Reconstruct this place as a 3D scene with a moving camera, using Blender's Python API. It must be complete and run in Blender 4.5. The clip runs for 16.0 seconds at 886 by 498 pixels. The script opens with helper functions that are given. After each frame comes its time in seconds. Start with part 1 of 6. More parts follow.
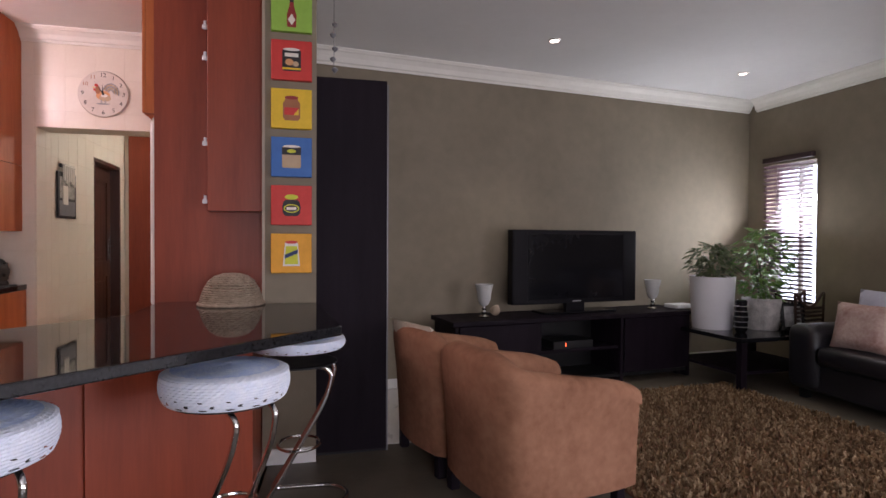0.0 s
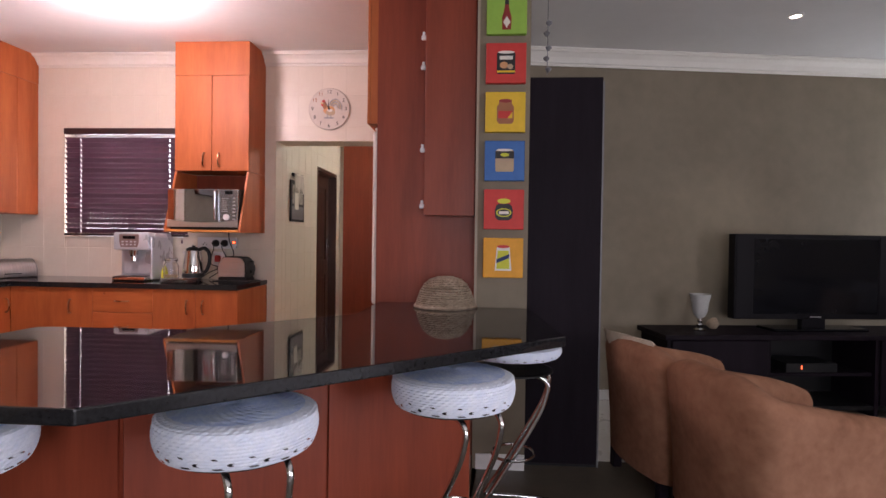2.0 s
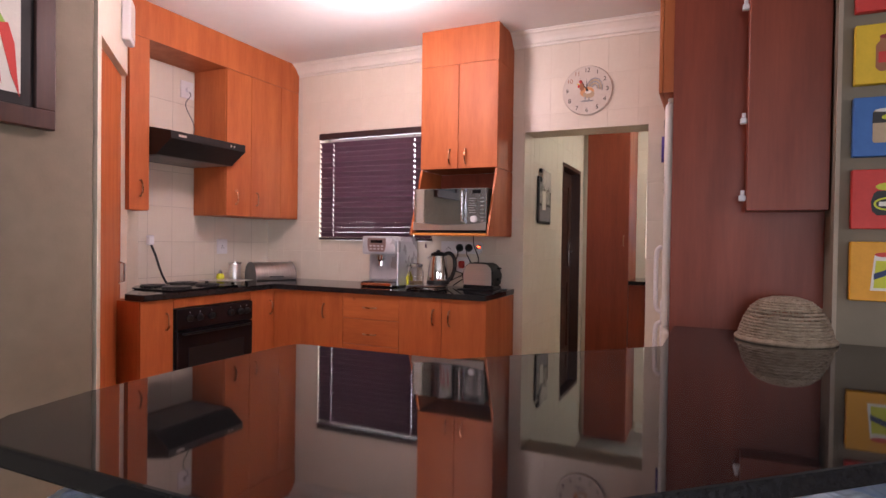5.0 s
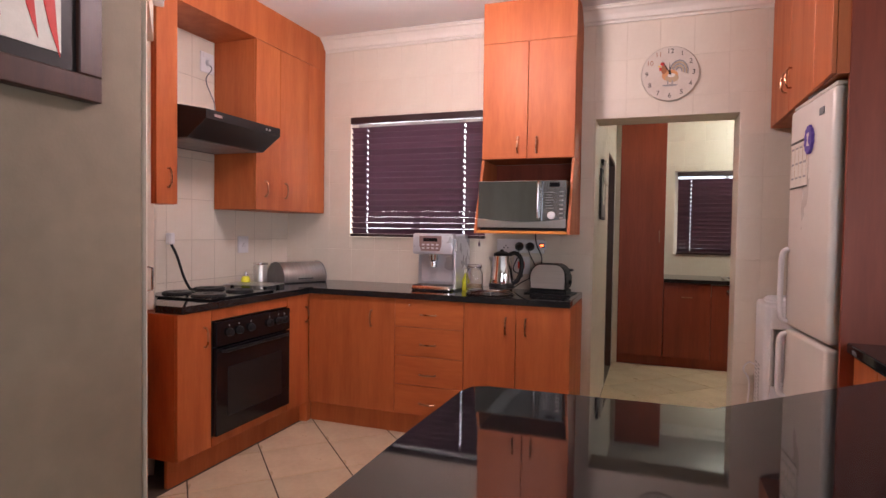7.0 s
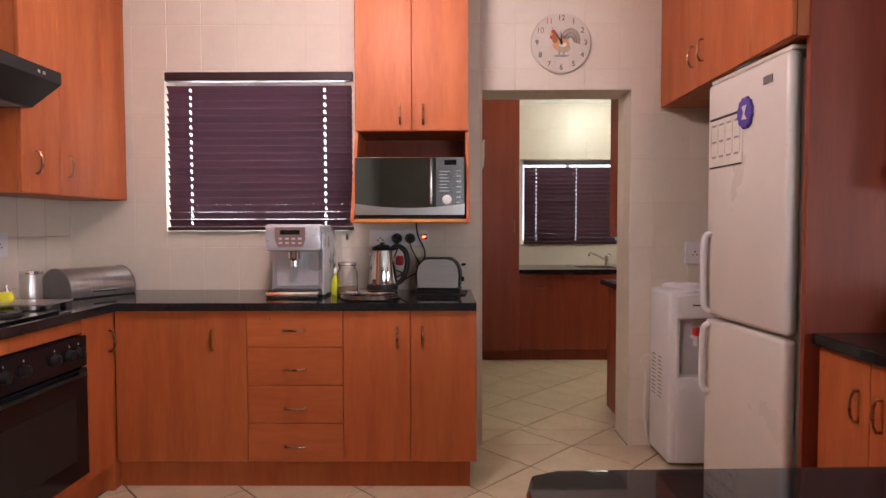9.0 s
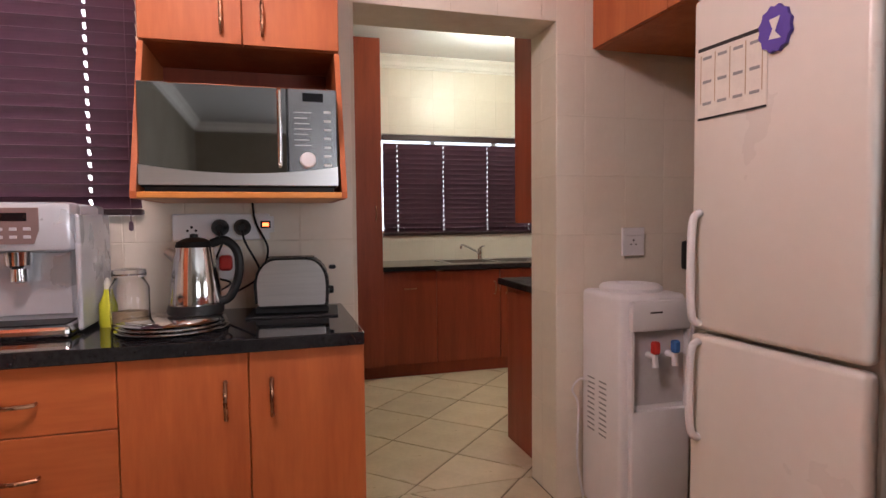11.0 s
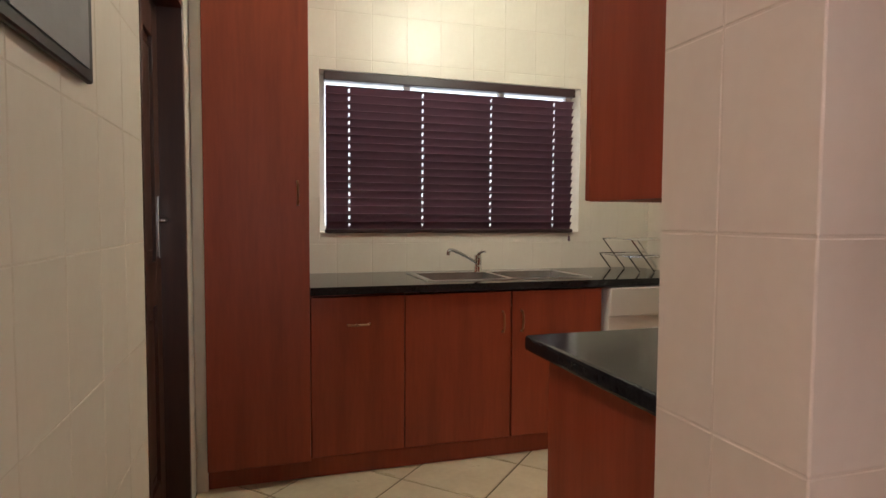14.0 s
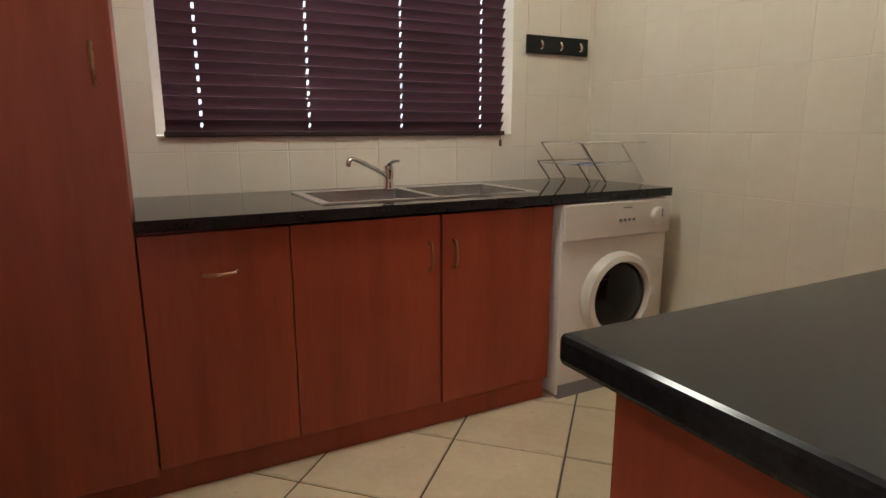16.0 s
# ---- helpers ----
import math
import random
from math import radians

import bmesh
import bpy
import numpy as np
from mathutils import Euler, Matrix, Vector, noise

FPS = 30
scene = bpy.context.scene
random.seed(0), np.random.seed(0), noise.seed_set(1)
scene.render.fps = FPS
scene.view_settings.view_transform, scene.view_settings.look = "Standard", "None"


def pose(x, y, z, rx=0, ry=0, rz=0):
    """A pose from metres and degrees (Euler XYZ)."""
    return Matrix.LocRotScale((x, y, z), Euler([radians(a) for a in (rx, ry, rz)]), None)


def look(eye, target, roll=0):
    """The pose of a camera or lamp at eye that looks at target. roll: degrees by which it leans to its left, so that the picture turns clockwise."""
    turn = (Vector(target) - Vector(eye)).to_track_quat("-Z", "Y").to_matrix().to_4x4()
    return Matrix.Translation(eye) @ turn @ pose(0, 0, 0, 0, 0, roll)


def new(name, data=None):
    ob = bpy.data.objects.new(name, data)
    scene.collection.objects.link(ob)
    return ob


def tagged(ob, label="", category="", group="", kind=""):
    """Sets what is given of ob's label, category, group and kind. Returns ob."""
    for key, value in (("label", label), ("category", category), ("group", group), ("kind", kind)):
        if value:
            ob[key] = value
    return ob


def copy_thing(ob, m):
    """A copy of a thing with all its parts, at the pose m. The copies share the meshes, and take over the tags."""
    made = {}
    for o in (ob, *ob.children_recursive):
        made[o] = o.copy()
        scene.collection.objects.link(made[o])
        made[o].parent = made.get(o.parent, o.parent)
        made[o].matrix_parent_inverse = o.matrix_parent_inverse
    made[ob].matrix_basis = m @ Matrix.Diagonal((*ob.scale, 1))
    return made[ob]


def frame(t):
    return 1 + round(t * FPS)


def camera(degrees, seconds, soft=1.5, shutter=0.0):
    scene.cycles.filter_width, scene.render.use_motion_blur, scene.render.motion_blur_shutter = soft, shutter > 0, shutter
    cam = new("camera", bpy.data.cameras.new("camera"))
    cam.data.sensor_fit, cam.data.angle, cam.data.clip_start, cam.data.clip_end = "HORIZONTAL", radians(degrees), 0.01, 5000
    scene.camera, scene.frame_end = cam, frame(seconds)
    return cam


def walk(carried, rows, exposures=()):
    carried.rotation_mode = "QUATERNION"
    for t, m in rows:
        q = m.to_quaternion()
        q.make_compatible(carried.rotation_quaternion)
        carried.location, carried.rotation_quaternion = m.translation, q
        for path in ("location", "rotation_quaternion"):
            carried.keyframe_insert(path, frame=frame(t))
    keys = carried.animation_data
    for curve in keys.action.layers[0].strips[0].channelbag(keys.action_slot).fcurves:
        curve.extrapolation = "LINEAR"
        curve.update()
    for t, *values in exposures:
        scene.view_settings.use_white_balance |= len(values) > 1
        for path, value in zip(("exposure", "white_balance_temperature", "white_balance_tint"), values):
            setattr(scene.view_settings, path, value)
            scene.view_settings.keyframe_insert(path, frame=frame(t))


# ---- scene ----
cam = camera(75.0, 16.0)
PATH = [
    (0, (0.381, 0.2, 1.257), (0.856, 2.143, 1.225), 0.3),
    (0.5, (0.348, 0.196, 1.286), (0.661, 2.171, 1.243), 0.5),
    (1, (0.3, 0.219, 1.275), (0.454, 2.213, 1.239), 0.6),
    (1.5, (0.239, 0.263, 1.273), (0.249, 2.262, 1.239), 0.7),
    (2, (0.208, 0.321, 1.277), (0.074, 2.316, 1.242), 0.8),
    (2.5, (0.177, 0.385, 1.286), (-0.113, 2.363, 1.248), 0.8),
    (3, (0.12, 0.445, 1.294), (-0.313, 2.398, 1.252), 0.6),
    (3.5, (0.06, 0.536, 1.285), (-0.497, 2.456, 1.245), 0.6),
    (4, (-0.033, 0.632, 1.3), (-0.701, 2.517, 1.253), 0.5),
    (4.5, (-0.153, 0.745, 1.286), (-0.91, 2.596, 1.247), 0.7),
    (5, (-0.256, 0.914, 1.27), (-1.096, 2.729, 1.24), 0.8),
    (5.2, (-0.333, 0.943, 1.272), (-1.177, 2.756, 1.241), 0.7),
    (7.3, (-1.235, 1.109, 1.329), (-1.856, 3.009, 1.259), 0.5),
    (7.5, (-1.303, 1.173, 1.336), (-1.872, 3.089, 1.263), 0.2),
    (8, (-1.448, 1.295, 1.298), (-1.835, 3.256, 1.228), 0.2),
    (8.5, (-1.588, 1.473, 1.282), (-1.786, 3.462, 1.211), -0.0),
    (9, (-1.701, 1.651, 1.28), (-1.716, 3.65, 1.204), -0.1),
    (9.5, (-1.798, 1.882, 1.274), (-1.629, 3.873, 1.192), -0.3),
    (9.7, (-1.828, 1.988, 1.272), (-1.587, 3.972, 1.186), -0.4),
    (11.8, (-1.698, 3.292, 1.222), (-1.092, 5.195, 1.115), -0.5),
    (12, (-1.645, 3.431, 1.224), (-1.044, 5.335, 1.113), -0.6),
    (12.5, (-1.522, 3.752, 1.213), (-0.922, 5.656, 1.098), -0.5),
    (13, (-1.402, 4.038, 1.206), (-0.799, 5.941, 1.090), -0.3),
    (13.5, (-1.290, 4.300, 1.180), (-0.700, 6.208, 1.073), 0.3),
    (14, (-1.186, 4.541, 1.182), (-0.612, 6.455, 1.077), 0.3),
    (14.5, (-1.102, 4.782, 1.174), (-0.536, 6.697, 1.061), 0.2),
    (15, (-1.056, 4.969, 1.165), (-0.484, 6.874, 0.956), 0.2),
    (15.5, (-1.012, 5.144, 1.156), (-0.33, 6.998, 0.843), 0.3),
    (16, (-0.989, 5.331, 1.117), (-0.083, 7.069, 0.719), -0.1),
]
walk(cam, [(t, look(eye, target, roll)) for t, eye, target, roll in PATH],
     [(0, 0.03, 6500, 21), (1.5, 0.0, 6500, 20), (3, -0.10, 6500, 19), (5, -0.09, 6500, 17), (7.4, -0.10, 6450, 12), (9, -0.11, 6450, 11), (12.2, 0.0, 6550, 11), (14, -0.06, 6600, 9), (16, 0.04, 6400, 11)])


# ---- world and lights ----
world = bpy.data.worlds.new("world")
scene.world = world
world.use_nodes = True
wn = world.node_tree.nodes
sky = wn.new("ShaderNodeTexSky")
sky.sky_type = "NISHITA"
sky.sun_disc = False
sky.sun_elevation, sky.sun_rotation = radians(54), radians(29)
wn["Background"].inputs[1].default_value = 0.15
world.node_tree.links.new(sky.outputs[0], wn["Background"].inputs[0])

sun = new("sun", bpy.data.lights.new("sun", "SUN"))
sun.data.energy, sun.data.angle, sun.data.color = 4.5, radians(0.5), (1.0, 0.95, 0.86)
sun.matrix_basis = look((5, 9, 14.2), (0, 0, 0))


def lamp(name, kind, eye, target, watts, colour, size=0.3, size_y=None, cone=None):
    ob = new(name, bpy.data.lights.new(name, kind))
    ob.data.energy, ob.data.color = watts, colour
    if kind == "AREA":
        ob.data.size = size
        if size_y:
            ob.data.shape, ob.data.size_y = "RECTANGLE", size_y
    else:
        ob.data.shadow_soft_size = size
    if kind == "SPOT":
        ob.data.spot_size, ob.data.spot_blend = cone or radians(90), 0.6
    ob.matrix_basis = look(eye, target)
    return ob


KITCHEN_LAMP = (-2.06, 3.60, 2.52)
lamp("kitchen_light", "POINT", KITCHEN_LAMP, (-2.06, 3.60, 0), 68, (1.0, 0.785, 0.805), 0.14)
SCULLERY_LAMP = (-0.13, 6.75, 2.48)
lamp("scullery_light", "POINT", SCULLERY_LAMP, (-0.13, 6.75, 0), 42, (0.95, 0.97, 0.84), 0.14)
DOWNLIGHTS = [(2.24, 4.28), (4.25, 4.65)]
for dx, dy in DOWNLIGHTS:
    lamp("downlight_light", "SPOT", (dx, dy, 2.70), (dx, dy, 0), 17, (1.0, 0.94, 0.84), 0.03, cone=radians(100))
# daylight in the openings of the kitchen and lounge
lamp("kitchen_daylight", "AREA", (-2.79, 5.21, 1.70), (-2.79, 4.0, 1.70), 24, (0.90, 0.92, 1.0), 1.0, 0.85)
lamp("south_daylight", "AREA", (0.9, -3.38, 1.45), (0.9, 0, 1.35), 98, (0.92, 0.93, 1.0), 2.3, 1.6)
lamp("east_daylight", "AREA", (5.12, -0.7, 1.1), (0, -0.7, 1.1), 88, (0.96, 0.92, 0.97), 2.8, 2.0)
lamp("corner_daylight", "AREA", (5.05, 5.0, 1.3), (3.4, 4.7, 2.8), 28, (0.88, 0.95, 1.0), 0.5, 1.2)


# ---- materials ----
def nodes_of(name):
    m = bpy.data.materials.new(name)
    m.use_nodes = True
    return m, m.node_tree.nodes, m.node_tree.links, m.node_tree.nodes["Principled BSDF"]


def mat(name, a, b=None, rough=0.5, metal=0.0, scale=8.0, stretch=(1, 1, 1), bump=0.0, bump_scale=60.0, coat=0.0, spec=0.5, each=0.0, rough_var=0.1):
    """Two tones mixed by large stains and fine grain, with roughness variation and bump. each: brightness spread from object to object."""
    m, n, l, p = nodes_of(name)
    b = b or tuple(c * 0.86 for c in a)
    co = n.new("ShaderNodeTexCoord")
    mp = n.new("ShaderNodeMapping")
    mp.inputs["Scale"].default_value = stretch
    l.new(co.outputs["Object"], mp.inputs["Vector"])
    t1 = n.new("ShaderNodeTexNoise")
    t1.inputs["Scale"].default_value, t1.inputs["Detail"].default_value = scale, 5
    t2 = n.new("ShaderNodeTexNoise")
    t2.inputs["Scale"].default_value, t2.inputs["Detail"].default_value = scale * 7, 4
    for t in (t1, t2):
        l.new(mp.outputs[0], t.inputs["Vector"])
    add = n.new("ShaderNodeMath")
    add.operation = "MULTIPLY_ADD"
    l.new(t2.outputs[0], add.inputs[0])
    add.inputs[1].default_value = 0.5
    l.new(t1.outputs[0], add.inputs[2])
    r = n.new("ShaderNodeMapRange")
    r.inputs["From Min"].default_value, r.inputs["From Max"].default_value = 0.5, 1.0
    l.new(add.outputs[0], r.inputs["Value"])
    mix = n.new("ShaderNodeMix")
    mix.data_type = "RGBA"
    mix.inputs["A"].default_value, mix.inputs["B"].default_value = (*a, 1), (*b, 1)
    l.new(r.outputs[0], mix.inputs["Factor"])
    out = mix.outputs["Result"]
    if each:
        info = n.new("ShaderNodeObjectInfo")
        rr = n.new("ShaderNodeMapRange")
        rr.inputs["To Min"].default_value, rr.inputs["To Max"].default_value = 1 - each, 1 + each
        l.new(info.outputs["Random"], rr.inputs["Value"])
        hs = n.new("ShaderNodeHueSaturation")
        l.new(rr.outputs[0], hs.inputs["Value"])
        l.new(out, hs.inputs["Color"])
        out = hs.outputs[0]
    l.new(out, p.inputs["Base Color"])
    rv = n.new("ShaderNodeMapRange")
    rv.inputs["To Min"].default_value, rv.inputs["To Max"].default_value = max(0.02, rough - rough_var), min(1, rough + rough_var)
    l.new(t1.outputs[0], rv.inputs["Value"])
    l.new(rv.outputs[0], p.inputs["Roughness"])
    p.inputs["Metallic"].default_value = metal
    p.inputs["Specular IOR Level"].default_value = spec
    p.inputs["Coat Weight"].default_value = coat
    p.inputs["Coat Roughness"].default_value = 0.06
    if bump:
        t3 = n.new("ShaderNodeTexNoise")
        t3.inputs["Scale"].default_value, t3.inputs["Detail"].default_value = bump_scale, 4
        l.new(mp.outputs[0], t3.inputs["Vector"])
        bp = n.new("ShaderNodeBump")
        bp.inputs["Strength"].default_value, bp.inputs["Distance"].default_value = bump, 0.004
        l.new(t3.outputs[0], bp.inputs["Height"])
        l.new(bp.outputs[0], p.inputs["Normal"])
    return m


def glow(name, colour, strength):
    m, n, l, p = nodes_of(name)
    p.inputs["Base Color"].default_value = (*colour, 1)
    p.inputs["Emission Color"].default_value = (*colour, 1)
    p.inputs["Emission Strength"].default_value = strength
    return m


def glass(name, colour=(1, 1, 1), rough=0.02):
    m, n, l, p = nodes_of(name)
    p.inputs["Base Color"].default_value = (*colour, 1)
    p.inputs["Transmission Weight"].default_value = 1.0
    p.inputs["Roughness"].default_value, p.inputs["IOR"].default_value = rough, 1.45
    return m


cherry = mat("cherry_laminate", (0.49, 0.136, 0.039), (0.36, 0.086, 0.024), 0.5, spec=0.32, scale=2.2, stretch=(5, 5, 0.6), bump=0.05, bump_scale=30, each=0.05)
cherry_h = mat("cherry_laminate_across", (0.49, 0.136, 0.039), (0.36, 0.086, 0.024), 0.5, spec=0.32, scale=2.2, stretch=(0.6, 5, 5), bump=0.05, bump_scale=30, each=0.05)
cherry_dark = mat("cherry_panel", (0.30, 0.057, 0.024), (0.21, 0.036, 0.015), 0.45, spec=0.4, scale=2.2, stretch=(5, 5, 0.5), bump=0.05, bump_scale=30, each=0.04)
edging = mat("beech_edging", (0.62, 0.26, 0.06), (0.52, 0.19, 0.04), 0.4, scale=6)
granite = mat("black_granite", (0.009, 0.009, 0.010), (0.022, 0.022, 0.024), 0.035, scale=90, bump=0.0, spec=0.42, rough_var=0.015)
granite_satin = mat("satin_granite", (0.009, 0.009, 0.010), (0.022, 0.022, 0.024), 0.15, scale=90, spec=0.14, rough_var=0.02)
wall_tile = mat("cream_wall_tile", (0.72, 0.66, 0.56), (0.67, 0.60, 0.50), 0.36, scale=5, bump=0.07, bump_scale=18, each=0.025)
grout = mat("cream_grout", (0.70, 0.64, 0.54), (0.64, 0.57, 0.47), 0.8, scale=20, bump=0.2)
grey_grout = mat("grey_grout", (0.50, 0.45, 0.37), (0.42, 0.37, 0.30), 0.8, scale=20, bump=0.2)
floor_tile = mat("travertine_floor_tile", (0.66, 0.55, 0.38), (0.54, 0.43, 0.28), 0.3, scale=5, bump=0.08, bump_scale=14, each=0.07)
floor_grout = mat("dark_floor_grout", (0.10, 0.075, 0.05), (0.07, 0.05, 0.035), 0.9, scale=20, bump=0.3)
olive = mat("olive_grey_plaster", (0.245, 0.203, 0.143), (0.190, 0.156, 0.109), 0.75, scale=1.6, bump=0.12, bump_scale=90)
cream_paint = mat("cream_paint", (0.76, 0.70, 0.58), (0.72, 0.65, 0.53), 0.6, scale=3, bump=0.1, bump_scale=80)
ceiling_paint = mat("white_ceiling_paint", (0.82, 0.81, 0.79), (0.78, 0.77, 0.75), 0.7, scale=2, bump=0.06, bump_scale=120)
cornice_paint = mat("cornice_paint", (0.82, 0.79, 0.72), (0.76, 0.73, 0.66), 0.5, scale=6)
white_paint = mat("white_gloss_paint", (0.78, 0.76, 0.72), None, 0.35, scale=8)
white_plastic = mat("white_plastic", (0.76, 0.75, 0.76), (0.72, 0.71, 0.72), 0.38, scale=10, bump=0.03)
fridge_white = mat("fridge_enamel", (0.72, 0.68, 0.62), (0.68, 0.64, 0.58), 0.3, scale=3, bump=0.06, bump_scale=200)
grey_plastic = mat("grey_plastic", (0.20, 0.20, 0.21), None, 0.4, scale=10)
black_plastic = mat("black_plastic", (0.009, 0.009, 0.010), (0.014, 0.014, 0.014), 0.42, scale=10, spec=0.3)
black_gloss = mat("black_gloss", (0.006, 0.006, 0.008), (0.009, 0.009, 0.011), 0.10, scale=4, rough_var=0.03, spec=0.3)
steel = mat("brushed_steel", (0.76, 0.74, 0.73), (0.70, 0.68, 0.67), 0.32, metal=1.0, scale=4, stretch=(1, 1, 30), rough_var=0.05)
steel_h = mat("brushed_steel_across", (0.80, 0.78, 0.77), (0.74, 0.72, 0.71), 0.30, metal=1.0, scale=4, stretch=(1, 1, 30), rough_var=0.05)
chrome = mat("chrome", (0.80, 0.79, 0.78), (0.70, 0.69, 0.68), 0.1, metal=1.0, scale=8, rough_var=0.05)
bronze = mat("bronze_handle", (0.42, 0.22, 0.13), (0.30, 0.15, 0.09), 0.28, metal=1.0, scale=20)
dark_wood = mat("espresso_wood", (0.013, 0.008, 0.013), (0.008, 0.005, 0.008), 0.6, spec=0.12, scale=3, stretch=(4, 4, 0.5), bump=0.05, each=0.1)
door_wood = mat("stained_door_wood", (0.062, 0.021, 0.012), (0.038, 0.013, 0.008), 0.42, scale=3, stretch=(5, 5, 0.5), bump=0.08)
blind_wood = mat("dark_blind_slat", (0.135, 0.064, 0.096), (0.090, 0.042, 0.064), 0.4, scale=3, stretch=(0.5, 6, 6), each=0.15)
suede = mat("tan_suede", (0.35, 0.172, 0.102), (0.20, 0.090, 0.050), 0.85, scale=4, bump=0.15, bump_scale=60, spec=0.2)
leather = mat("black_leather", (0.010, 0.010, 0.014), (0.016, 0.015, 0.018), 0.38, scale=5, bump=0.25, bump_scale=80)
carpet = mat("charcoal_lounge_floor", (0.135, 0.115, 0.085), (0.10, 0.085, 0.062), 0.5, scale=3, bump=0.1)
passage_tile = mat("white_passage_tile", (0.80, 0.79, 0.76), (0.72, 0.71, 0.68), 0.3, scale=5)
yarn = mat("white_crochet_yarn", (0.86, 0.90, 0.97), (0.74, 0.81, 0.93), 0.95, scale=30, bump=0.4, bump_scale=220)
# white yarn again, with the bluish skylight in shade put into its colour
yarn_skylit = mat("skylit_crochet_yarn", (0.40, 0.54, 0.86), (0.70, 0.79, 0.93), 0.95, scale=12, bump=0.4, bump_scale=220)
wicker = mat("wicker", (0.40, 0.31, 0.225), (0.21, 0.155, 0.105), 0.7, scale=30, bump=0.3, bump_scale=120, each=0.15)
red_led = glow("red_led", (1.0, 0.10, 0.03), 8.0)
opal = glow("opal_lamp", (1.0, 0.86, 0.78), 9.0)
clear_glass = glass("clear_glass")


# ---- mesh helpers ----
def box(bm, x0, x1, y0, y1, z0, z1, bevel=0.0, seg=1):
    vs = [bm.verts.new((x, y, z)) for x in (x0, x1) for y in (y0, y1) for z in (z0, z1)]
    a, b, c, d, e, f, g, h = vs
    fs = [bm.faces.new(q) for q in ((a, b, d, c), (e, g, h, f), (a, e, f, b), (c, d, h, g), (a, c, g, e), (b, f, h, d))]
    if bevel:
        es = list({ed for q in fs for ed in q.edges})
        bmesh.ops.bevel(bm, geom=es, offset=bevel, segments=seg, affect="EDGES", profile=0.5)
    return bm


def prism(bm, pts, z0, z1, bevel=0.0, seg=1):
    """A polygon in plan, counter-clockwise, raised from z0 to z1."""
    lo = [bm.verts.new((x, y, z0)) for x, y in pts]
    hi = [bm.verts.new((x, y, z1)) for x, y in pts]
    n = len(pts)
    fs = [bm.faces.new(lo[::-1]), bm.faces.new(hi)]
    fs += [bm.faces.new((lo[i], lo[(i + 1) % n], hi[(i + 1) % n], hi[i])) for i in range(n)]
    if bevel:
        es = list({ed for q in fs for ed in q.edges})
        bmesh.ops.bevel(bm, geom=es, offset=bevel, segments=seg, affect="EDGES", profile=0.5)
    return bm


def extrude_x(bm, pts, x0, x1):
    """A profile of (y, z) points, run from x0 to x1."""
    a = [bm.verts.new((x0, y, z)) for y, z in pts]
    b = [bm.verts.new((x1, y, z)) for y, z in pts]
    n = len(pts)
    bm.faces.new(a), bm.faces.new(b[::-1])
    for i in range(n):
        bm.faces.new((a[i], b[i], b[(i + 1) % n], a[(i + 1) % n]))
    return bm


def lathe(bm, profile, seg=24, at=(0, 0, 0), caps=True):
    rings = []
    for r, z in profile:
        rings.append([bm.verts.new((at[0] + r * math.cos(2 * math.pi * i / seg), at[1] + r * math.sin(2 * math.pi * i / seg), at[2] + z)) for i in range(seg)])
    for p, q in zip(rings, rings[1:]):
        for i in range(seg):
            bm.faces.new((p[i], p[(i + 1) % seg], q[(i + 1) % seg], q[i]))
    if caps:
        bm.faces.new(rings[0][::-1]), bm.faces.new(rings[-1])
    return bm


def tube(bm, pts, r, seg=10, closed=False):
    """A round bar through points."""
    ps = [Vector(p) for p in pts]
    n, rings, side = len(ps), [], None
    for i, p in enumerate(ps):
        d = (ps[(i + 1) % n] - ps[i - 1]) if closed or 0 < i < n - 1 else (ps[1] - ps[0] if i == 0 else ps[-1] - ps[-2])
        d.normalize()
        side = d.orthogonal().normalized() if side is None else (side - d * side.dot(d)).normalized()
        up = d.cross(side)
        rings.append([bm.verts.new(p + r * (math.cos(2 * math.pi * k / seg) * side + math.sin(2 * math.pi * k / seg) * up)) for k in range(seg)])
    for a, b in zip(rings, rings[1:] + (rings[:1] if closed else [])):
        for k in range(seg):
            bm.faces.new((a[k], a[(k + 1) % seg], b[(k + 1) % seg], b[k]))
    if not closed:
        bm.faces.new(rings[0][::-1]), bm.faces.new(rings[-1])
    return bm


def arc(c, r, a0, a1, n, f):
    """Points of an arc of degrees a0 to a1; f turns (cos, sin) offsets into a place."""
    return [f(c, r * math.cos(radians(a0 + (a1 - a0) * i / n)), r * math.sin(radians(a0 + (a1 - a0) * i / n))) for i in range(n + 1)]


def bezier(pts, n=8):
    """A smooth line through points (Catmull-Rom)."""
    ps = [Vector(p) for p in pts]
    ps = [2 * ps[0] - ps[1]] + ps + [2 * ps[-1] - ps[-2]]
    out = []
    for a, b, c, d in zip(ps, ps[1:], ps[2:], ps[3:]):
        for i in range(n):
            t = i / n
            out.append(0.5 * ((2 * b) + (c - a) * t + (2 * a - 5 * b + 4 * c - d) * t * t + (3 * b - a - 3 * c + d) * t ** 3))
    return out + [ps[-2]]


def thing(name, x, y, z, rz=0.0, label="", category="", group="", kind="", rx=0.0, ry=0.0):
    ob = new(name)
    ob.empty_display_size = 0.1
    ob.matrix_basis = pose(x, y, z, rx, ry, rz)
    return tagged(ob, label, category, group, kind)


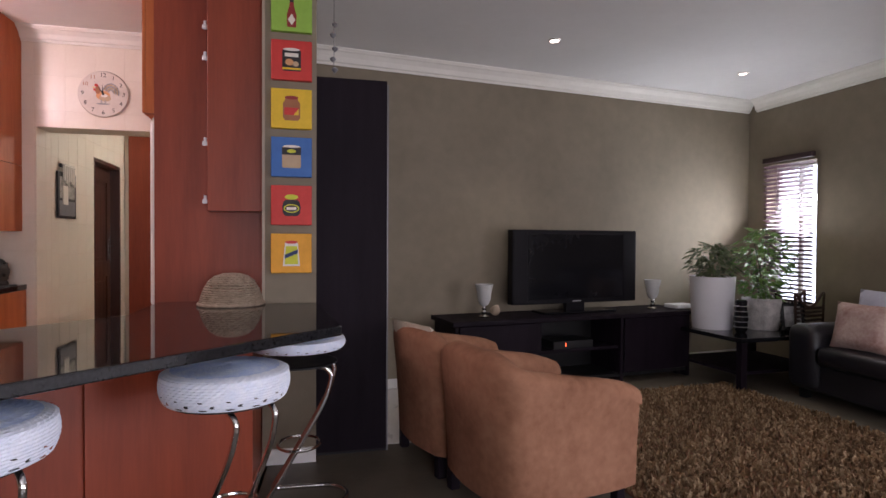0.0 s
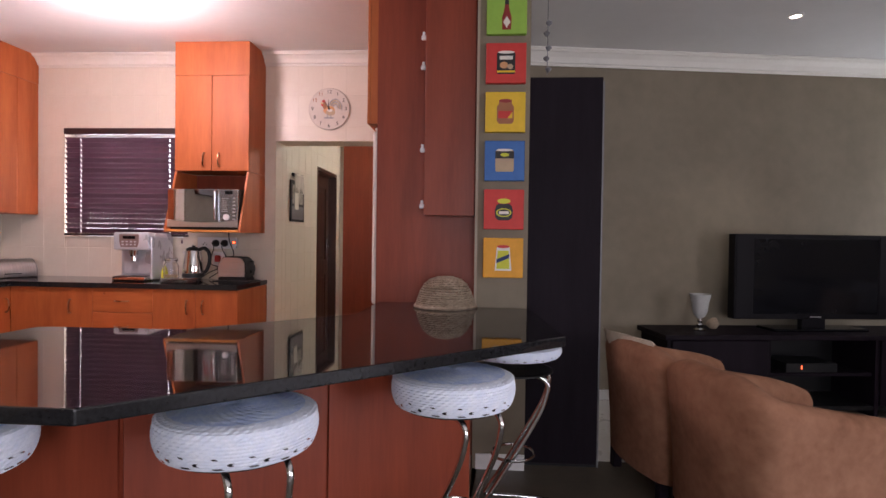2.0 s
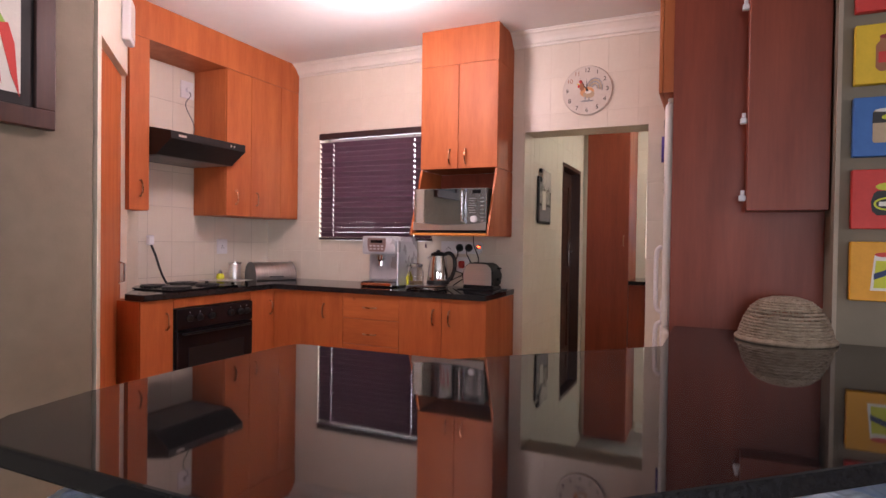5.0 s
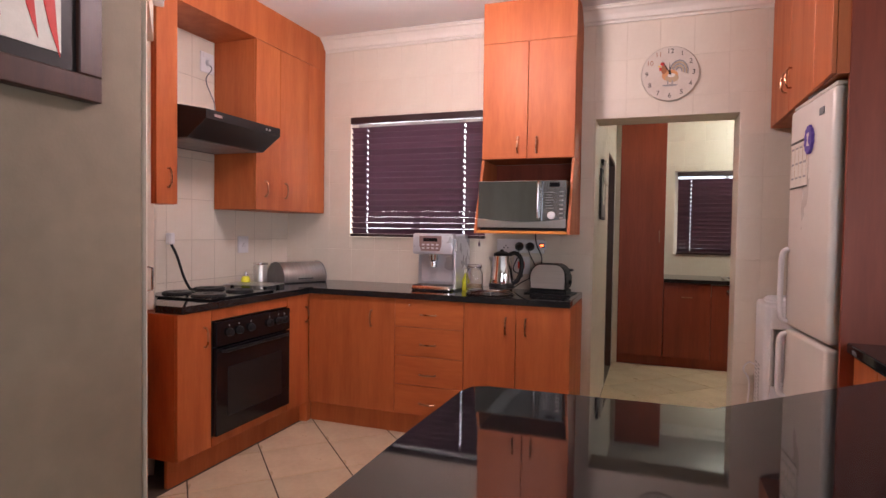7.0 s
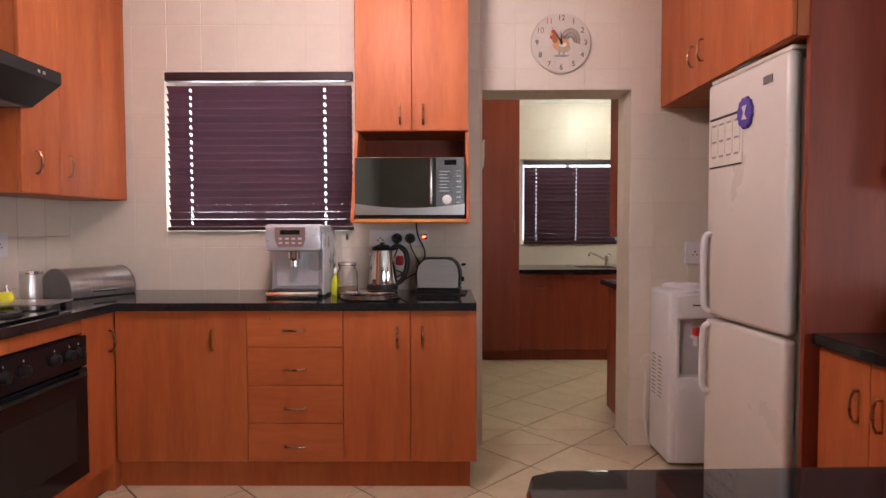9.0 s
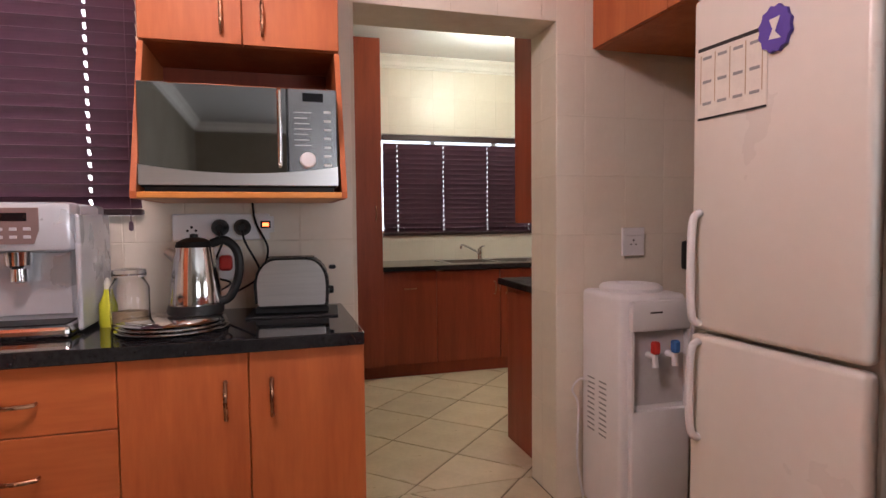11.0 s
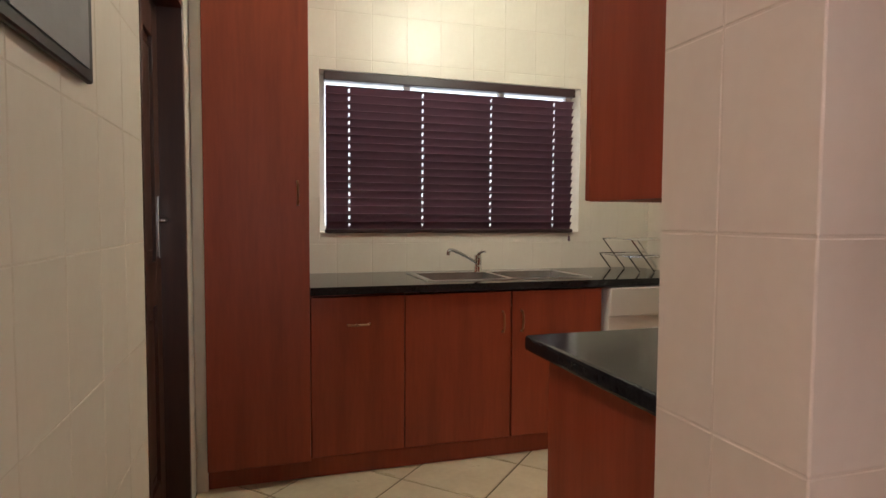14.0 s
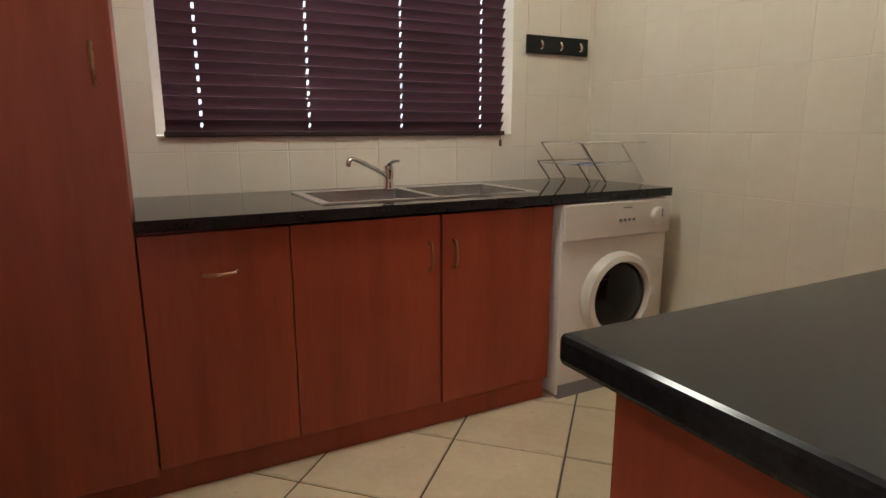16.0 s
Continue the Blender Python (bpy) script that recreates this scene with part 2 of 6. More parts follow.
def part(name, bm, material, parent, label="", smooth=False):
    bmesh.ops.recalc_face_normals(bm, faces=bm.faces)
    me = bpy.data.meshes.new(name)
    bm.to_mesh(me)
    bm.free()
    me.materials.append(material)
    if smooth:
        for q in me.polygons:
            q.use_smooth = True
        me.set_sharp_from_angle(angle=radians(40))
    ob = new(name, me)
    if parent:
        ob.parent = parent
    return tagged(ob, label)


def solid(name, bm, material, label="", category="", kind="", smooth=False, group=""):
    """A thing of one mesh."""
    ob = part(name, bm, material, None, label, smooth)
    return tagged(ob, label, category, group, kind)


def B():
    return bmesh.new()


# ---- structure ----
# ground outside
bm = B()
prism(bm, [(-120, -120), (120, -120), (120, 120), (-120, 120)], -0.6, -0.42)
solid("ground", bm, mat("pale_paving", (0.60, 0.59, 0.56), (0.52, 0.51, 0.48), 0.9, scale=0.8, bump=0.2), "pale paved ground outside the house", "ground", "structure")

# pale, bright distance outside the windows
daylight = glow("bright_distance", (0.82, 0.89, 1.0), 2.2)
for pts in ([(-12, 12.0), (12, 12.0), (12, 12.1), (-12, 12.1)], [(10.0, -8), (10.1, -8), (10.1, 11.9), (10.0, 11.9)]):
    solid("backdrop", prism(B(), pts, -0.42, 3.4), daylight, "bright sunlit distance outside the windows", "backdrop", "structure")

H = 2.775


def wall(name, bm, material, label):
    return solid(name, bm, material, label, "wall", "structure")


# kitchen back wall with window and doorway
bm = B()
box(bm, -4.1, -3.33, 5.0, 5.25, 0, H)
box(bm, -3.33, -2.27, 5.0, 5.25, 0, 1.26)
box(bm, -3.33, -2.27, 5.0, 5.25, 2.15, H)
box(bm, -2.27, -1.5, 5.0, 5.25, 0, H)
box(bm, -1.5, -0.645, 5.0, 5.25, 2.065, H)
box(bm, -0.645, 0.455, 5.0, 5.25, 0, H)
box(bm, 0.455, 1.4, 5.16, 5.25, 0, 2.66)
wall_kitchen = wall("wall_kitchen_back", bm, grout, "cream tiled kitchen wall with window and doorway")
bm = B()
box(bm, -4.1, -3.9, 3.1, 5.0, 0, H)
wall_left = wall("wall_kitchen_side", bm, grey_grout, "cream tiled kitchen wall behind the hob")
bm = B()
prism(bm, [(-2.97, 2.76), (-3.90, 3.69), (-3.98, 3.61), (-3.11, 2.74)], 2.27, H)
prism(bm, [(-2.97, 2.76), (-3.03, 2.82), (-3.11, 2.74)], 0, 2.27)
prism(bm, [(-3.58, 3.37), (-3.90, 3.69), (-3.98, 3.61), (-3.66, 3.29)], 0, 2.27)
wall("wall_pantry", bm, cream_paint, "cream painted diagonal corner wall around the pantry door")
bm = B()
box(bm, -3.11, -2.97, -3.6, 2.738, 0, H)
wall("wall_lounge_west", bm, olive, "olive-grey painted plaster wall with a framed picture")
bm = B()
box(bm, 0.17, 0.46, 3.53, 5.0, 0, H)
wall("wall_pillar", bm, olive, "olive-grey pillar wall hung with small canvases")
# lounge
TVW = Vector((0.46, 4.91))
TVE = Vector((5.16, 5.57))
bm = B()
prism(bm, [(0.46, 4.91), (5.16, 5.57), (5.16, 5.75), (0.46, 5.09)], 0, H)
wall("wall_lounge_north", bm, olive, "olive-grey painted wall behind the television")
bm = B()
for y0, y1, z0, z1 in ((-3.6, -2.2, 0, H), (-2.2, 0.8, 2.12, H), (0.8, 4.70, 0, H), (4.70, 5.31, 0, 0.62), (4.70, 5.31, 2.05, H), (5.31, 5.75, 0, H)):
    box(bm, 5.14, 5.34, y0, y1, z0, z1)
wall("wall_lounge_east", bm, olive, "olive-grey painted wall with a narrow window and a wide doorway")
bm = B()
for x0, x1, z0, z1 in ((-3.11, -0.3, 0, H), (-0.3, 2.1, 0, 0.6), (-0.3, 2.1, 2.3, H), (2.1, 5.34, 0, H)):
    box(bm, x0, x1, -3.6, -3.4, z0, z1)
wall("wall_lounge_south", bm, olive, "olive-grey painted wall with a wide window")
# scullery
bm = B()
box(bm, -1.7, -1.5, 5.25, 6.198, 0, 2.66)
box(bm, -1.7, -1.5, 6.198, 7.002, 2.01, 2.66)
box(bm, -1.7, -1.5, 7.002, 8.0, 0, 2.66)
wall_sc_left = wall("wall_scullery_west", bm, grout, "cream tiled scullery wall with a wooden door")
bm = B()
box(bm, -1.5, -0.92, 7.8, 8.0, 0, 2.66)
box(bm, -0.92, 0.685, 7.8, 8.0, 0, 1.105)
box(bm, -0.92, 0.685, 7.8, 8.0, 1.995, 2.66)
box(bm, 0.685, 1.4, 7.8, 8.0, 0, 2.66)
wall_sc_back = wall("wall_scullery_back", bm, grout, "cream tiled scullery wall with a window above the sink")
bm = B()
box(bm, 1.2, 1.4, 5.25, 7.8, 0, 2.66)
wall_sc_right = wall("wall_scullery_east", bm, grout, "cream tiled scullery wall beside the washing machine")

# floors and ceilings
bm = B()
prism(bm, [(-2.97, -3.4), (5.14, -3.4), (5.14, 5.6), (0.46, 4.95), (0.46, 3.55), (0.2, 3.55), (0.16, 2.95), (-0.86, 2.02), (-1.645, 2.0), (-2.97, 2.0)], -0.2, 0.0)
solid("floor_lounge", bm, carpet, "grey-brown lounge floor", "floor", "structure")
bm = B()
prism(bm, [(-4.1, 2.006), (-1.649, 2.006), (-0.404, 2.606), (0.17, 3.3), (0.17, 5.26), (1.4, 5.26), (1.4, 8.0), (-1.9, 8.0), (-1.9, 5.26), (-4.1, 5.26)], -0.2, -0.004)
box(bm, -4.1, 5.3, -3.6, 8.0, -0.4, -0.21)
floor = solid("floor_kitchen", bm, floor_grout, "cream diagonal floor tiles with dark grout", "floor", "structure")
bm = B()
prism(bm, [(-4.1, -3.6), (5.34, -3.6), (5.34, 5.75), (0.46, 5.2), (-4.1, 5.2)], H, H + 0.15)
solid("ceiling", bm, ceiling_paint, "smooth white painted ceiling", "ceiling", "structure")
bm = B()
prism(bm, [(-1.9, 5.265), (1.4, 5.265), (1.4, 8.0), (-1.9, 8.0)], 2.66, 2.83)
solid("ceiling_scullery", bm, ceiling_paint, "white painted scullery ceiling", "ceiling", "structure")


def cornice(name, p, q, top, size=0.095):
    """A stepped cove along the wall from p to q, with the room on its left-hand side."""
    p, q = Vector(p), Vector(q)
    d = (q - p).normalized()
    nrm = Vector((-d.y, d.x))
    s = size
    prof = [(0, 0), (0, -s), (0.012, -s), (0.016, -s * 0.86), (0.03, -s * 0.8), (0.045, -s * 0.5), (0.07, -s * 0.26), (0.085, -s * 0.2), (0.09, -s * 0.1), (0.10, -s * 0.08), (0.10, 0)]
    bm = B()
    rows = [[bm.verts.new((e.x + nrm.x * (a + 0.002), e.y + nrm.y * (a + 0.002), top + b - 0.002)) for a, b in prof] for e in (p, q)]
    n = len(prof)
    for i in range(n):
        bm.faces.new((rows[0][i], rows[1][i], rows[1][(i + 1) % n], rows[0][(i + 1) % n]))
    bm.faces.new(rows[0]), bm.faces.new(rows[1][::-1])
    return solid(name, bm, cornice_paint, "white moulded plaster cornice", "cornice", "structure")


cornice("cornice_kitchen", (0.16, 5.0), (-3.55, 5.0), H)
cornice("cornice_lounge_north", (5.13, 5.566), (0.47, 4.911), H, 0.122)
cornice("cornice_lounge_east", (5.14, -3.39), (5.14, 5.45), H, 0.13)
cornice("cornice_lounge_south", (-2.96, -3.4), (5.03, -3.4), H, 0.13)
cornice("cornice_lounge_west", (-2.97, 2.72), (-2.97, -3.29), H, 0.13)
cornice("cornice_scullery", (1.19, 7.8), (-1.0, 7.8), 2.66)
cornice("cornice_scullery_east", (1.2, 5.27), (1.2, 7.69), 2.66)


# ---- cabinet kit ----
def pull(parent, x, z, way="v", size=0.10, material=None):
    """A bowed bar handle on a door whose face lies at y = -0.018."""
    k = size / 2
    f = [(-k, -0.018), (-k, -0.034), (-k * 0.6, -0.044), (0, -0.047), (k * 0.6, -0.044), (k, -0.034), (k, -0.018)]
    pts = [((x, y, z + a) if way == "v" else (x + a, y, z)) for a, y in f]
    part("handle", tube(B(), pts, 0.0055, 8), material or bronze, parent, "bowed bronze bar handle", True)


def unit(name, x, y, z, rz, w, h, d, fronts, label, material=cherry, group=""):
    """A cabinet: front plane at local y = 0, width along local x. fronts: (x0, x1, z0, z1, handle x, handle z, way)."""
    t = thing(name, x, y, z, rz, label, "cabinet", group)
    part("body", box(B(), 0.001, w - 0.001, 0.001, d, 0, h), material, t)
    for x0, x1, z0, z1, hx, hz, way in fronts:
        dr = part("drawer_front" if way == "h" else "door", box(B(), x0 + 0.0015, x1 - 0.0015, -0.018, -0.0005, z0 + 0.0015, z1 - 0.0015, 0.002), cherry_h if way == "h" and material is cherry else material, t)
        if hx is not None:
            pull(dr, hx, hz, way)
    return t


def plinth(x, y, rz, w, h, material=cherry):
    bm = B()
    box(bm, 0, w, 0.03, 0.05, 0, h)
    ob = tagged(part("plinth", bm, material, None), "red-brown laminate plinth under cabinets", "plinth", "", "structure")
    ob.matrix_basis = pose(x, y, 0, 0, 0, rz)
    return ob

# ---- kitchen ----
CT = 0.918
F = 4.43
bases = [(-3.31, -2.67, [(0.0, 0.64, 0.0, 0.74, 0.475, 0.60, "v")], "cherry laminate corner base cabinet with key in the door"),
         (-2.67, -2.205, [(0, 0.465, 0.56, 0.74, 0.232, 0.645, "h"), (0, 0.465, 0.375, 0.56, 0.232, 0.455, "h"), (0, 0.465, 0.19, 0.375, 0.232, 0.265, "h"), (0, 0.465, 0.0, 0.19, 0.232, 0.08, "h")], "cherry laminate drawer unit with four drawers"),
         (-2.205, -1.56, [(0, 0.325, 0, 0.74, 0.265, 0.61, "v"), (0.325, 0.645, 0, 0.74, 0.385, 0.61, "v")], "cherry laminate two-door base cabinet")]
for x0, x1, fr, lb in bases:
    unit("base_cabinet", x0, F, 0.14, 0, x1 - x0, 0.738, 0.55, fr, lb, group="kitchen base cabinets")
plinth(-3.32, F, 0, 1.73, 0.138)
plinth(-3.345, 3.26, 90, 1.18, 0.138)
# run along the side wall, facing east
unit("base_cabinet", -3.33, 3.26, 0.14, 90, 0.235, 0.738, 0.30, [(0.0, 0.235, 0, 0.74, 0.18, 0.60, "v")], "cherry laminate base cabinet beside the oven", group="kitchen base cabinets")
unit("base_cabinet", -3.33, 4.168, 0.14, 90, 0.258, 0.738, 0.55, [(0, 0.24, 0, 0.74, 0.20, 0.60, "v")], "narrow cherry laminate corner cabinet", group="kitchen base cabinets")
bm = B()
prism(bm, [(-3.895, 3.70), (-3.47, 3.275), (-3.295, 3.275), (-3.295, 4.395), (-1.562, 4.395), (-1.562, 4.995), (-3.895, 4.995)], CT - 0.038, CT, 0.004, 2)
solid("worktop", bm, granite, "polished black granite kitchen worktop", "worktop")

# bar counter
BZ = 0.90
bm = B()
prism(bm, [(-1.59, 2.10), (-1.588, 1.80), (-1.56, 1.61), (-1.49, 1.50), (-0.663, 1.50), (0.543, 2.608), (0.47, 3.522), (0.165, 3.522), (0.165, 3.715), (-0.40, 3.715), (-0.40, 3.13), (-0.98, 2.55), (-1.53, 2.545), (-1.573, 2.525), (-1.588, 2.47)], BZ - 0.04, BZ, 0.006, 2)
solid("bar_worktop", bm, granite, "polished black granite breakfast bar top", "worktop")
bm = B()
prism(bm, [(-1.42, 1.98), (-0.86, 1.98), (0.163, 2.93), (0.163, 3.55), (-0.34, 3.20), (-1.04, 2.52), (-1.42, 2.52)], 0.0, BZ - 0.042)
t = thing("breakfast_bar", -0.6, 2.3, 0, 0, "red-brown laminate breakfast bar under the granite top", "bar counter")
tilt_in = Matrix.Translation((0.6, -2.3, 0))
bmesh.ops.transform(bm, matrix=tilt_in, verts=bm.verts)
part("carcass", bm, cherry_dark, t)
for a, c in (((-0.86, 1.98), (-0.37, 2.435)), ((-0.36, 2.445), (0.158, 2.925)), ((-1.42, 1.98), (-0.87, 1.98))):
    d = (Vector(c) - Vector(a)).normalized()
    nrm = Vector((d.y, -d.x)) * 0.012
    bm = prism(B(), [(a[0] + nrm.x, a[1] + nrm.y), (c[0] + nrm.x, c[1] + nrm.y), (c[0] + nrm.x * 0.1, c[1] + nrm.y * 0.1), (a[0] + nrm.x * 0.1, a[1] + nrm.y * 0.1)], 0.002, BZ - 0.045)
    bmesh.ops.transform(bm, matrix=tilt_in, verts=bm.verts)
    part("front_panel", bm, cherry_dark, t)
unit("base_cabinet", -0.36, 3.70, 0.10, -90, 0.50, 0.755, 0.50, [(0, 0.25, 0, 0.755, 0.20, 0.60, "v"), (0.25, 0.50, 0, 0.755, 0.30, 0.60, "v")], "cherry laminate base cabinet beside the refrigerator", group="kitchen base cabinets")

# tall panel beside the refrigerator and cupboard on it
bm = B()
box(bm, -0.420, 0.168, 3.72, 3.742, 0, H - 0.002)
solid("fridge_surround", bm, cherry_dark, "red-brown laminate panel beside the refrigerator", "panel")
t = thing("wall_cupboard", -0.125, 3.60, 1.41, 0, "slim red-brown wall cupboard with white hinges", "cabinet")
part("body", box(B(), 0, 0.288, 0.0, 0.118, 0, 1.33, 0.002), cherry_dark, t)
for hz in (0.04, 0.36, 0.83, 1.0):
    bm = B()
    box(bm, -0.028, -0.001, 0.01, 0.03, hz, hz + 0.025, 0.004)
    tube(bm, [(-0.014, 0.02, hz + 0.02), (-0.014, 0.02, hz + 0.045)], 0.008, 8)
    part("hinge", bm, white_plastic, t, "white plastic hinge")
unit("overhead_cabinet", -0.465, 4.985, 1.955, -90, 1.26, 0.80, 0.64, [(0, 0.49, 0, 0.80, 0.435, 0.165, "v"), (0.49, 0.98, 0, 0.80, 0.545, 0.165, "v"), (0.98, 1.26, 0, 0.80, None, 0, "v")], "cherry laminate cabinet above the refrigerator")


# wall cabinets
unit("wall_cabinet", -3.57, 4.16, 1.435, 90, 0.825, 1.1, 0.32, [(0, 0.255, 0, 1.1, 0.09, 0.14, "v"), (0.255, 0.60, 0, 1.1, 0.31, 0.14, "v"), (0.60, 0.825, 0, 1.1, None, 0, "v")], "tall cherry laminate wall cabinet beside the hood", group="kitchen wall cabinets")
unit("wall_cabinet", -3.57, 3.36, 1.435, 90, 0.145, 1.1, 0.32, [(0, 0.145, 0, 1.1, 0.075, 0.14, "v")], "narrow cherry laminate wall cabinet", group="kitchen wall cabinets")
bm = B()
box(bm, -3.895, -3.552, 3.36, 4.985, 2.536, H - 0.002)
solid("cabinet_fascia", bm, cherry, "cherry laminate fascia above the wall cabinets", "panel")

t = thing("microwave_cabinet", -2.18, 4.68, 1.303, 0, "cherry wall cabinet with open microwave shelf", "cabinet")
part("body", box(B(), 0.001, 0.589, 0.001, 0.318, 0.475, 1.21), cherry, t)
part("fascia", box(B(), 0.0, 0.59, -0.016, 0.318, 1.212, H - 1.305), cherry, t)
for x0, x1, hx in ((0, 0.295, 0.235), (0.295, 0.59, 0.355)):
    dr = part("door", box(B(), x0 + 0.0015, x1 - 0.0015, -0.018, -0.0005, 0.476, 1.21, 0.002), cherry, t)
    pull(dr, hx, 0.56)
for x0 in (0.0, 0.574):
    bm = B()
    extrude_x(bm, [(-0.012, 0.47), (-0.17, 0.02), (-0.17, 0.0), (0.318, 0.0), (0.318, 0.47)], x0, x0 + 0.016)
    part("side", bm, cherry, t, "slanted cherry side")
part("shelf", box(B(), 0.0165, 0.5735, -0.17, 0.318, 0.0, 0.018, 0.002), edging, t)
part("back", box(B(), 0.0165, 0.5735, 0.305, 0.318, 0.018, 0.472), cherry_dark, t)


# ---- window blinds ----
rail_wood = mat("dark_blind_rail", (0.040, 0.017, 0.020), (0.026, 0.011, 0.013), 0.4, scale=3, stretch=(0.5, 6, 6))


def blind(name, x0, x1, y, z0, z1, cords, rz=0.0, at=None, tilt=-49.0, label="dark brown wooden venetian blind lowered and nearly closed", lift=0):
    """Slats across local x, at y; the room lies towards -y."""
    w = x1 - x0
    t = thing(name, x0 if at is None else at[0], y if at is None else at[1], z0, rz, label, "blind")
    h = z1 - z0
    part("headrail", box(B(), 0.004, w - 0.004, -0.022, 0.022, h - 0.05, h, 0.004), rail_wood, t, "dark headrail")
    part("bottom_rail", box(B(), 0.006, w - 0.006, -0.018, 0.018, 0.0, 0.022, 0.004), rail_wood, t, "dark bottom rail")
    n = int(round((h - 0.142) / 0.0427)) + 1
    gap = (h - 0.142) / (n - 1)
    first = None
    c, s = math.cos(radians(tilt)), math.sin(radians(tilt))
    for i in range(n):
        z = 0.044 + gap * i
        if first is None:
            bm = B()
            edges = [0.012] + [v for q in cords for v in (q * w - 0.0045, q * w + 0.0045)] + [w - 0.012]
            bow = [(u * 0.025, 0.0045 * (1 - u * u)) for u in (-1, -0.6, -0.2, 0.2, 0.6, 1)]
            prof = [(u, v - 0.0014) for u, v in bow] + [(u, v + 0.0014) for u, v in reversed(bow)]
            for a, b in zip(edges[::2], edges[1::2]):
                ends = [[bm.verts.new((sx, u * c - v * s, u * s + v * c)) for u, v in prof] for sx in (a, b)]
                bm.faces.new(ends[0]), bm.faces.new(ends[1][::-1])
                for m in range(len(prof)):
                    e = (m + 1) % len(prof)
                    bm.faces.new((ends[0][m], ends[1][m], ends[1][e], ends[0][e]))
            # strips above and below each cord slot
            for q in cords:
                for u0, u1 in ((-0.025, -0.011), (0.011, 0.025)):
                    vs = [bm.verts.new((q * w + sx, u * c - v * s, u * s + v * c)) for sx in (-0.0055, 0.0055) for u, v in ((u0, -0.0014), (u1, -0.0014), (u1, 0.0014), (u0, 0.0014))]
                    for f in ((0, 1, 2, 3), (7, 6, 5, 4), (0, 4, 5, 1), (1, 5, 6, 2), (2, 6, 7, 3), (3, 7, 4, 0)):
                        bm.faces.new([vs[j] for j in f])
            first = part("slat", bm, blind_wood, t)
            first.location = (0, 0, z)
        else:
            o = new("slat", first.data)
            o.parent, o.location = t, (0, 0, z)
    for q in cords:
        part("cord", tube(B(), [(q * w, 0.0, 0.01), (q * w, 0.0, h - 0.05)], 0.0012, 5), blind_wood, t)
    bm = B()
    tube(bm, [(w - 0.04, -0.03, h - 0.05), (w - 0.04, -0.03, -0.02)], 0.0015, 5)
    lathe(bm, [(0.002, 0.0), (0.007, -0.005), (0.008, -0.03), (0.002, -0.035)], 8, (w - 0.04, -0.03, -0.02))
    part("pull_cord", bm, blind_wood, t)
    return t


blind("venetian_blind", -3.318, -2.235, 4.985, 1.262, 2.165, (0.13, 0.845), tilt=-52.0)
blind("venetian_blind", -0.900, 0.640, 7.795, 1.100, 1.985, (0.092, 0.367, 0.641, 0.911), tilt=-58.0)


def window(name, x0, x1, y, z0, z1, mullions, rz=0.0, label="painted steel window frame with clear panes"):
    t = thing(name, x0, y, z0, rz, label, "window", kind="structure")
    w, h = x1 - x0, z1 - z0
    bm = B()
    box(bm, 0.002, w - 0.002, 0, 0.04, 0.002, 0.035), box(bm, 0.002, w - 0.002, 0, 0.04, h - 0.035, h - 0.002)
    for m in [0.0] + [m * w for m in mullions] + [w]:
        a = min(max(m - 0.018, 0.002), w - 0.038)
        box(bm, a, a + 0.036, 0.002, 0.038, 0.035, h - 0.035)
    part("window_frame", bm, white_paint, t)
    xs = [0.0] + [m * w for m in mullions] + [w]
    for a, b in zip(xs, xs[1:]):
        pn = part("pane", box(B(), a + 0.03, b - 0.03, 0.018, 0.022, 0.03, h - 0.03), clear_glass, t)
        pn.visible_shadow = False
    return t


window("window_kitchen", -3.33, -2.27, 5.12, 1.26, 2.15, (0.47,))
window("window_scullery", -0.92, 0.685, 7.92, 1.105, 1.995, (0.325, 0.70))
window("window_lounge_east", 0, 0.61, 0, 0.62, 2.05, (0.5,)).matrix_basis = pose(5.26, 5.31, 0.62, 0, 0, -90)
window("window_lounge_south", 0, 2.4, 0, 0.6, 2.3, (0.33, 0.67)).matrix_basis = pose(2.1, -3.5, 0.6, 0, 0, 180)
b = blind("venetian_blind", 0, 0.62, 0, 0.62, 2.08, (0.28, 0.72), tilt=-26, label="dark wooden venetian blind with open slats")
b.matrix_basis = pose(5.10, 5.315, 0.66, 0, 0, -90)

# ---- large appliances ----
FRIDGE = pose(-0.485, 4.349, 0, 0, 0, -86)
t = thing("refrigerator", -0.485, 4.349, 0, -86, "tall white fridge freezer with two doors", "refrigerator")
part("body", box(B(), 0.0, 0.57, 0.05, 0.60, 0.02, 1.90, 0.012, 2), fridge_white, t)
for z0, z1 in ((0.05, 0.858), (0.872, 1.925)):
    d = part("door", box(B(), 0.0, 0.57, -0.012, 0.046, z0, z1, 0.02, 3), fridge_white, t, smooth=True)
    za, zb = (z1 - 0.34, z1 - 0.02) if z0 < 0.5 else (z0 + 0.02, z0 + 0.38)
    part("handle", tube(B(), bezier([(0.045, -0.012, za), (0.04, -0.040, za + 0.03), (0.038, -0.044, (za + zb) / 2), (0.04, -0.040, zb - 0.03), (0.045, -0.012, zb)], 6), 0.013, 10), white_plastic, d, "white plastic bow handle", True)
part("top_cap", box(B(), 0.004, 0.566, 0.0, 0.59, 1.9255, 1.945, 0.008, 2), fridge_white, t, smooth=True)
part("hinge_cover", box(B(), 0.20, 0.36, 0.0, 0.10, 1.9455, 1.965, 0.006, 2), grey_plastic, t, "grey hinge cover", True)
part("plinth_grille", box(B(), 0.02, 0.55, 0.06, 0.3, 0.0, 0.05), grey_plastic, t)

